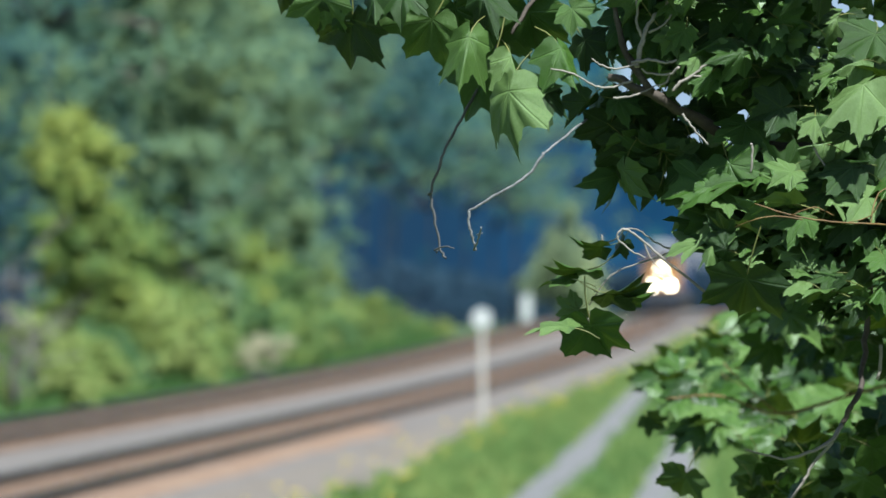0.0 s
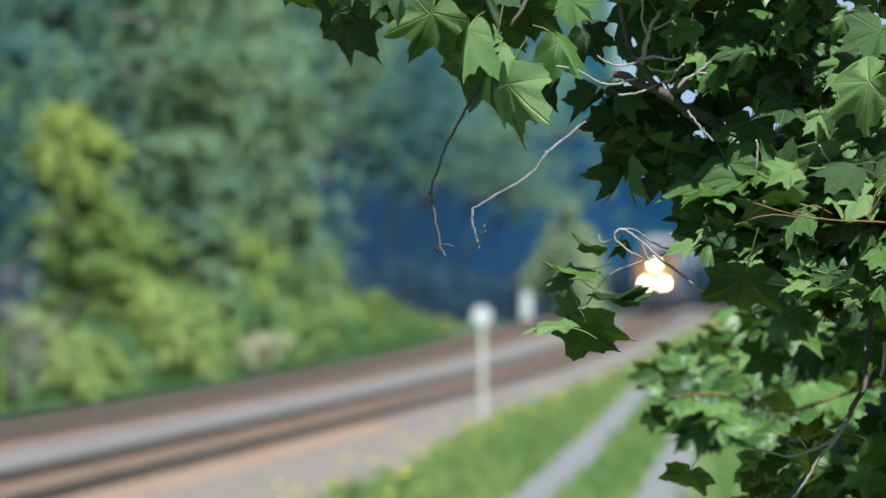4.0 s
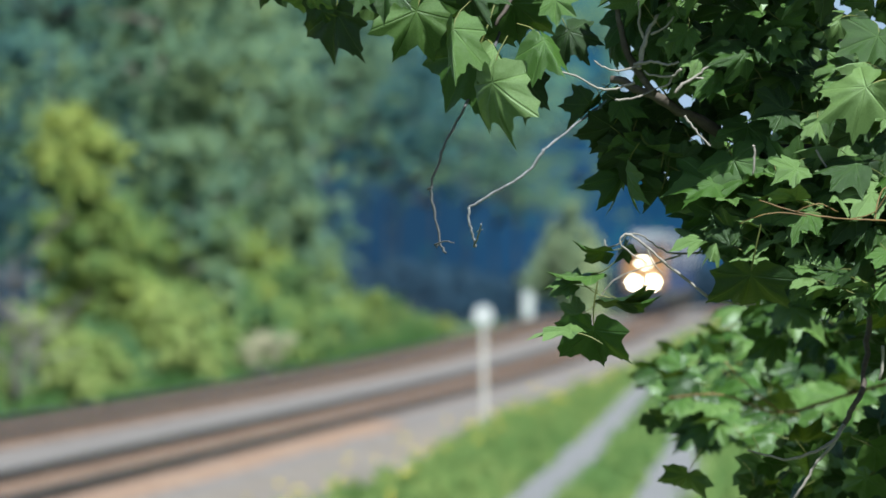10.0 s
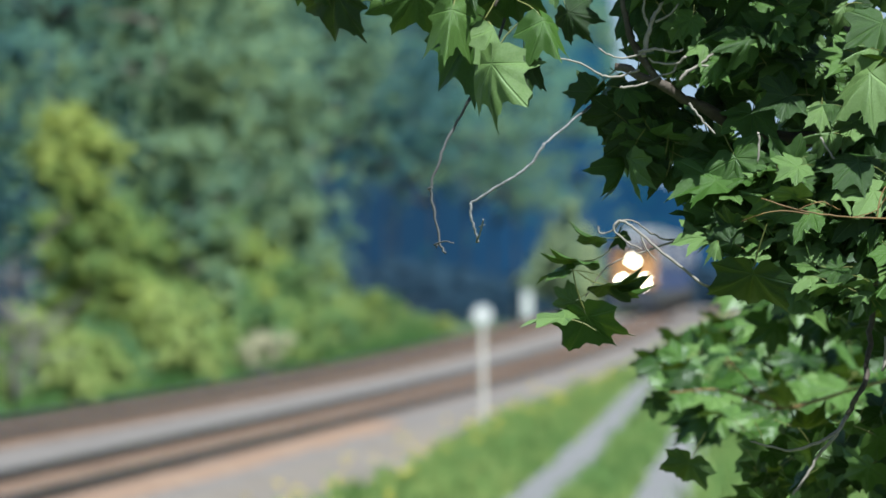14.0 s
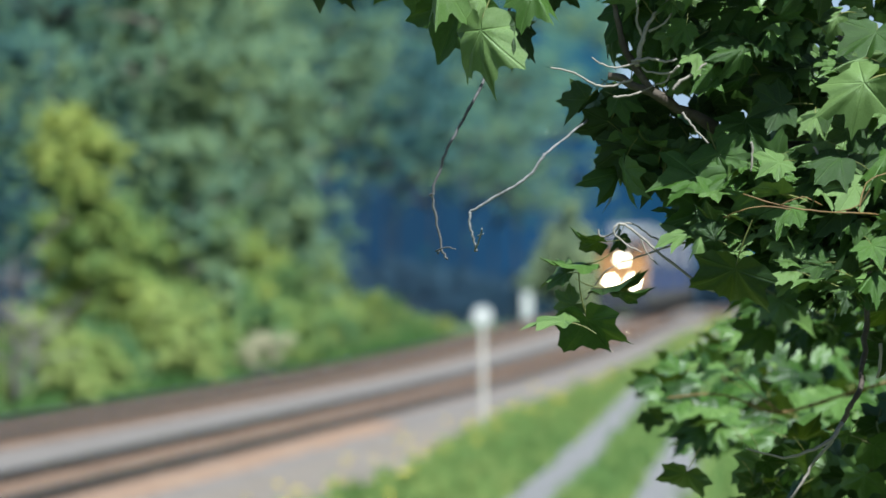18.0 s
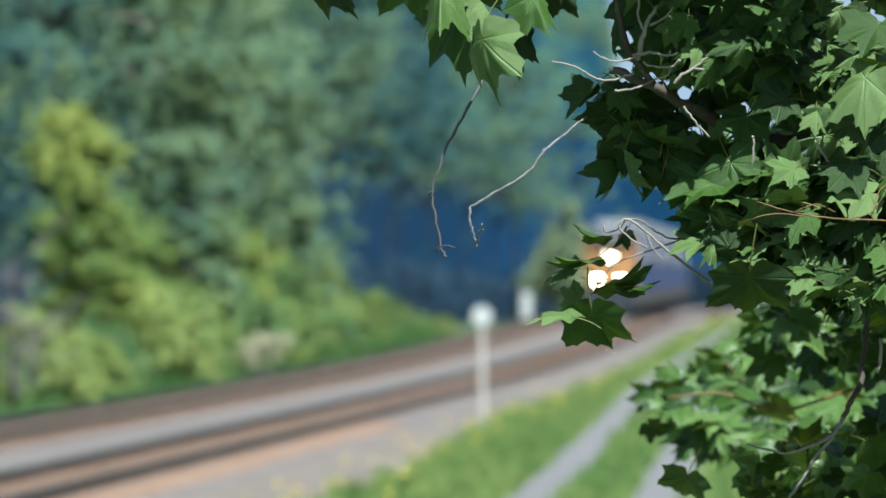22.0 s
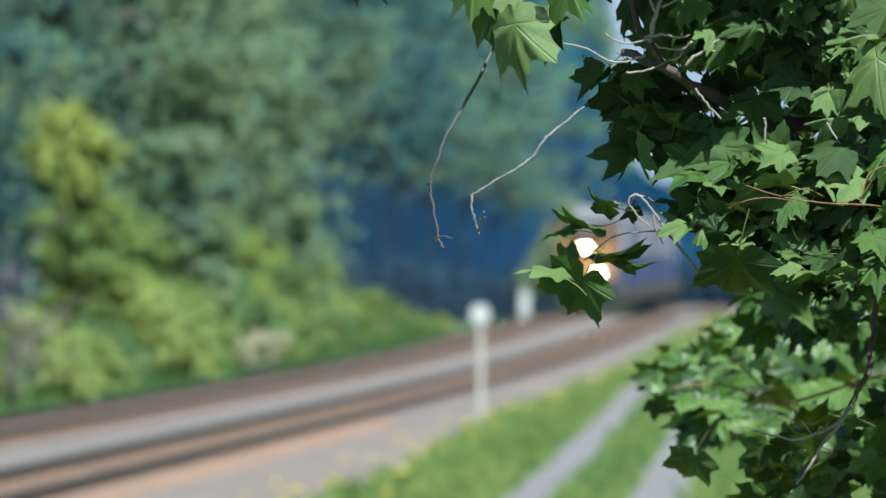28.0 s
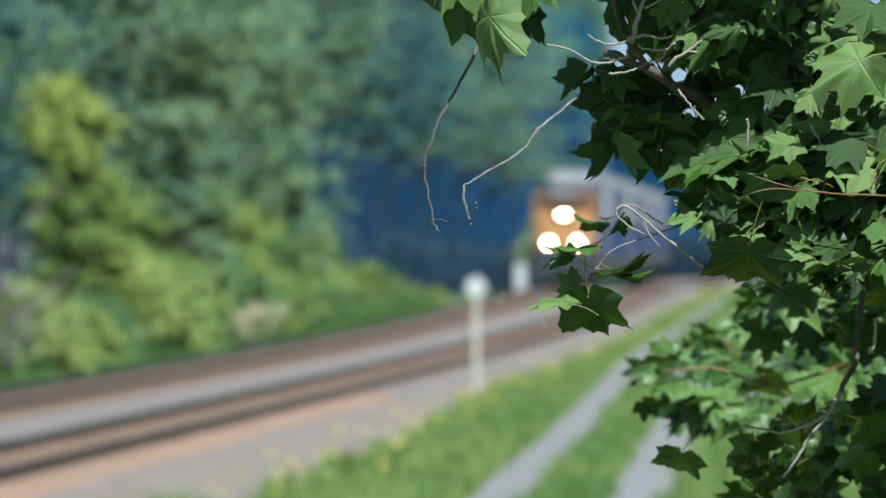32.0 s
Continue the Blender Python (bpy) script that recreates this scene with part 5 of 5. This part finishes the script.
HANG_FIRST = [
    (0.0, 0.001, 0.004), (0.5, -0.010, 0.005), (1.0, -0.006, 0.002), (1.5, -0.005, 0.008), (2.0, -0.008, 0.017), (2.5, -0.007, 0.016),
    (3.0, -0.026, 0.020), (3.5, -0.015, 0.016), (5.5, 0.022, 0.005), (6.0, 0.023, 0.002), (6.5, 0.009, 0.005), (7.0, 0.011, 0.003),
    (7.5, 0.015, 0.005), (8.0, -0.004, 0.005), (8.5, 0.004, 0.005), (9.0, 0.036, 0.003), (9.5, 0.002, 0.012), (10.0, -0.028, 0.013),
    (10.5, 0.019, 0.017), (11.0, 0.013, 0.018), (11.5, -0.023, 0.027)]
HANG_LAST = [
    (12.0, -0.010, 0.048), (12.5, -0.004, 0.041), (13.0, -0.013, 0.020), (13.5, -0.023, 0.039), (14.0, -0.028, 0.044), (14.5, -0.026, 0.039),
    (16.5, -0.046, 0.061), (17.0, -0.050, 0.073), (18.0, -0.046, 0.099), (19.0, -0.044, 0.066), (20.0, -0.049, 0.051), (21.0, -0.042, 0.062),
    (22.0, -0.044, 0.084), (23.0, -0.034, 0.045), (24.0, -0.027, 0.054), (25.0, -0.039, 0.056), (25.5, -0.018, 0.044), (28.0, 0.013, 0.106),
    (29.0, 0.041, 0.165), (30.0, 0.008, 0.171), (31.0, 0.016, 0.102), (32.0, -0.022, 0.074)]
FRONT = [
    (0.0, 0.001, 0.004), (1.0, -0.007, 0.010), (2.0, 0.007, -0.017), (3.0, -0.006, 0.003), (6.0, 0.011, -0.008), (7.0, -0.013, -0.009),
    (8.0, -0.023, 0.015), (9.0, -0.002, -0.009), (10.0, 0.005, 0.005), (11.0, -0.027, 0.024), (12.0, -0.027, 0.037), (13.0, -0.013, 0.027),
    (14.0, 0.010, 0.009), (17.0, -0.004, 0.010), (18.0, -0.019, 0.016), (19.0, -0.018, 0.019), (20.0, -0.020, 0.020), (21.0, 0.002, 0.006),
    (22.0, 0.004, 0.002), (23.0, -0.011, 0.006), (24.0, 0.005, 0.016), (25.0, 0.023, 0.022), (25.5, 0.002, 0.028), (27.5, -0.014, 0.024),
    (28.0, -0.012, 0.027), (29.0, 0.014, 0.001), (30.0, 0.014, -0.016), (31.0, 0.011, -0.014), (32.0, 0.011, -0.004)]
CURL = [
    (0.0, 0.001, 0.004, 0), (1.0, -0.011, 0.002, 0), (2.0, -0.016, 0.000, 0), (3.0, -0.013, -0.000, 0), (6.0, 0.011, 0.000, 0),
    (7.0, -0.015, 0.006, 0), (8.0, -0.004, 0.022, 0), (9.0, -0.003, 0.012, 0), (10.0, 0.003, -0.009, 0), (11.0, -0.015, 0.025, 0),
    (12.0, -0.013, 0.036, 5), (13.0, -0.002, 0.034, 0), (14.0, -0.006, 0.013, 0), (17.0, 0.001, 0.017, 0), (18.0, -0.006, 0.009, 0),
    (19.0, -0.017, 0.002, 0), (20.0, -0.006, 0.011, 0), (21.0, -0.015, 0.009, 0), (22.0, 0.004, 0.016, 0), (23.0, 0.002, 0.023, 0),
    (24.0, 0.021, 0.011, 9), (25.0, 0.012, 0.017, 14), (25.5, 0.012, 0.036, 15), (27.5, 0.018, 0.028, 15), (28.0, 0.008, 0.033, 14),
    (29.0, 0.017, 0.007, 7), (30.0, 0.010, 0.012, 0), (31.0, 0.005, -0.007, 0), (32.0, 0.009, -0.009, 0)]
DARK = [
    (0.0, 0.000), (1.0, 0.000), (2.0, 0.000), (3.0, 0.000), (6.0, 0.000), (7.0, 0.000), (8.0, 0.000), (9.0, 0.000),
    (10.0, 0.000), (11.0, -0.003), (12.0, -0.039), (13.0, 0.000), (14.0, 0.000), (17.0, 0.000), (18.0, 0.000), (19.0, 0.000),
    (20.0, 0.000), (21.0, 0.000), (22.0, 0.000), (23.0, 0.000), (24.0, 0.000), (25.0, 0.000), (25.5, 0.000), (27.5, 0.000),
    (28.0, 0.000), (29.0, 0.000), (30.0, 0.000), (31.0, 0.000), (32.0, 0.000)]
FLAP = [
    (0.0, -73, 1.00), (1.0, -73, 0.95), (2.0, -62, 1.00), (3.0, -61, 1.00), (6.0, -52, 1.00), (7.0, -61, 1.00),
    (8.0, -70, 0.63), (9.0, -75, 1.00), (10.0, -85, 0.90), (11.0, -74, 0.94), (12.0, -78, 1.00), (13.0, -66, 1.00),
    (14.0, -63, 1.00), (17.0, -103, 0.51), (18.0, -70, 1.00), (19.0, -65, 0.87), (20.0, -91, 0.66), (21.0, -73, 0.93),
    (22.0, -74, 1.00), (23.0, -77, 1.00), (24.0, -53, 1.00), (25.0, -92, 1.00), (28.0, -101, 1.00), (29.0, -66, 1.00),
    (30.0, -69, 1.00), (31.0, -76, 1.00), (32.0, -75, 1.00)]


def at_a(dx, dz, turn):
    return Matrix.Translation(Vector((-0.0194, 16.6000, 2.8248)) - MAPLE_AT + Vector((dx, 0, dz))) @ Matrix.Rotation(-radians(turn), 4, "Y")


def at_b(dx, dz, turn):
    return Matrix.Translation(Vector((0.0401, 16.3500, 2.7956)) - MAPLE_AT + Vector((dx, 0, dz))) @ Matrix.Rotation(-radians(turn), 4, "Y")


def motions():
    rng = random.Random(3)
    sway = SWAY_FIRST + SWAY_LAST
    hang = HANG_FIRST + HANG_LAST

    def carried(ob, rows, share, tilt=0.0, phase=0.0):
        home = ob.matrix_basis.copy()
        walk(ob, [(t, Matrix.Translation((share * x, 0, share * z)) @ home @ pose(0, 0, 0, tilt * math.sin(1.9 * t + phase), tilt * math.cos(1.3 * t + phase), 0)) for t, x, z in rows])
    for ob, share, tilt in ((bough, 1.0, 0.0), (dead, 1.0, 0.0), (upper, 1.0, 0.2), (crown_top, 1.0, 0.0), (side, 1.0, 0.0), (lower, 0.45, 0.8), (low_twig, 0.75, 0.3)):
        carried(ob, sway, share, tilt, rng.uniform(0, 6))
    carried(spray, hang, 1.0, 0.3)
    carried(front, FRONT, 1.0, 0.4)
    home = flap_limb.matrix_basis.copy()
    walk(flap_limb, [(t, Matrix.Translation((x, 0, z)) @ home @ pose(0, 0, 0, 0.4 * math.sin(1.9 * t), turn, 0)) for t, x, z, turn in CURL])
    home = dark_leaf.matrix_basis.copy()
    walk(dark_leaf, [(t, Matrix.Translation((x, 0, 0)) @ home @ pose(0, 0, 0, 8 * math.sin(1.7 * t), 10 * math.sin(1.1 * t), 5 * math.sin(0.9 * t))) for t, x in DARK])
    walk(twig_a, [
        (0.0, at_a(0.0003, 0.0049, -0.1)), (1.0, at_a(0.0010, 0.0034, -0.3)), (2.0, at_a(0.0008, 0.0034, -0.1)), (3.0, at_a(-0.0000, 0.0060, -1.0)),
    (3.5, at_a(0.0001, 0.0039, 0.0)), (5.5, at_a(0.0022, 0.0053, -0.9)), (6.0, at_a(0.0029, 0.0009, 0.0)), (7.0, at_a(0.0014, 0.0072, -0.9)),
    (8.0, at_a(-0.0012, 0.0100, -1.0)), (9.0, at_a(-0.0006, 0.0057, -0.1)), (10.0, at_a(-0.0023, 0.0085, 0.0)), (11.0, at_a(-0.0076, 0.0184, -0.1)),
    (12.0, at_a(-0.0042, 0.0154, -0.3)), (13.0, at_a(0.0002, 0.0068, -0.3)), (14.0, at_a(-0.0009, 0.0080, -0.3)), (14.5, at_a(0.0012, 0.0030, -0.3)),
    (16.5, at_a(0.0013, 0.0009, -0.1)), (17.0, at_a(0.0006, 0.0001, 0.7)), (18.0, at_a(0.0018, -0.0006, -0.1)), (19.0, at_a(0.0014, 0.0007, -0.1)),
    (20.0, at_a(0.0003, 0.0012, 0.7)), (21.0, at_a(0.0003, 0.0026, 0.7)), (22.0, at_a(0.0015, 0.0024, -0.1)), (23.0, at_a(0.0003, 0.0079, -1.0)),
    (24.0, at_a(0.0011, 0.0134, -1.1)), (25.0, at_a(-0.0026, 0.0245, -1.9)), (25.5, at_a(-0.0040, 0.0268, -1.0)), (27.5, at_a(0.0016, 0.0169, -1.0)),
    (28.0, at_a(0.0016, 0.0148, -1.0)), (28.5, at_a(-0.0040, 0.0056, -0.9)), (29.0, at_a(-0.0068, 0.0077, -0.1)), (30.0, at_a(-0.0005, -0.0050, -0.1)),
    (31.0, at_a(-0.0026, -0.0064, 0.8)), (32.0, at_a(-0.0012, -0.0022, -0.1))])
    walk(twig_b, [
        (0.0, at_b(0.0010, 0.0043, -0.4)), (1.0, at_b(0.0017, 0.0013, -0.7)), (2.0, at_b(0.0044, 0.0028, -0.4)), (3.0, at_b(0.0021, 0.0040, -0.4)),
    (3.5, at_b(0.0051, 0.0033, -0.7)), (5.5, at_b(0.0073, 0.0061, -0.4)), (6.0, at_b(0.0080, 0.0002, -0.4)), (7.0, at_b(0.0064, 0.0094, -1.7)),
    (8.0, at_b(-0.0005, 0.0136, -1.4)), (9.0, at_b(0.0016, 0.0066, -0.1)), (10.0, at_b(-0.0016, 0.0050, -0.4)), (11.0, at_b(-0.0082, 0.0249, -1.5)),
    (12.0, at_b(-0.0063, 0.0261, -0.1)), (13.0, at_b(-0.0004, 0.0190, 0.2)), (14.0, at_b(0.0027, 0.0116, 0.8)), (14.5, at_b(0.0062, 0.0081, -0.1)),
    (16.5, at_b(-0.0007, 0.0046, -1.7)), (17.0, at_b(-0.0001, 0.0023, -1.7)), (18.0, at_b(0.0012, -0.0012, -0.4)), (19.0, at_b(-0.0007, -0.0013, -0.4)),
    (20.0, at_b(-0.0018, 0.0020, -0.4)), (21.0, at_b(-0.0018, 0.0063, -0.4)), (22.0, at_b(0.0023, 0.0061, -0.4)), (23.0, at_b(0.0082, 0.0145, -0.5)),
    (24.0, at_b(0.0118, 0.0171, 0.9)), (25.0, at_b(0.0109, 0.0281, 0.8)), (25.5, at_b(0.0067, 0.0361, -0.1)), (27.5, at_b(0.0095, 0.0263, -0.1)),
    (28.0, at_b(0.0081, 0.0227, -0.1)), (28.5, at_b(-0.0018, 0.0121, 1.1)), (29.0, at_b(-0.0018, 0.0142, -0.1)), (30.0, at_b(0.0017, -0.0028, -0.4)),
    (31.0, at_b(0.0010, -0.0084, 0.8)), (32.0, at_b(0.0024, -0.0056, -0.4))])
    # the loose leaf of the low spray swings about its stalk
    home = Vector((0.2408, 16.5500, 2.6126)) - Vector((0.3846, 16.6000, 2.7092))
    walk(flap, [(t, leaf_pose(home, a, max(30.0, math.degrees(math.acos(s))), 18, 0.098)) for t, a, s in FLAP])
    for lf, m, size in flutters:
        f1, f2, p1, p2 = rng.uniform(1.2, 2.4), rng.uniform(0.5, 1.1), rng.uniform(0, 6.28), rng.uniform(0, 6.28)
        big = rng.uniform(4, 13)
        walk(lf, [(t, m @ pose(0, 0, 0, big * (math.sin(f1 * t + p1) - math.sin(p1)), big * (math.sin(f2 * t + p2) - math.sin(p2)), 0.5 * big * (math.sin(f2 * t + p1) - math.sin(p1)))) for t in [0.8 * k for k in range(41)]])
    # the train runs on the straight of the far track
    turn = -math.degrees(math.atan(0.0353))
    rows = []
    for t in [0.0, 0.1, 0.3, 0.8, *[2.0 * k for k in range(1, 16)], 31.2, 31.7, 31.9, 32.0]:
        d = 809.0 - 10.1 * t
        rows.append((t, pose(far_x(d), d, lift(d), 0, 0, turn)))
    for ob in (locomotive, *cars):
        walk(ob, rows)


motions()
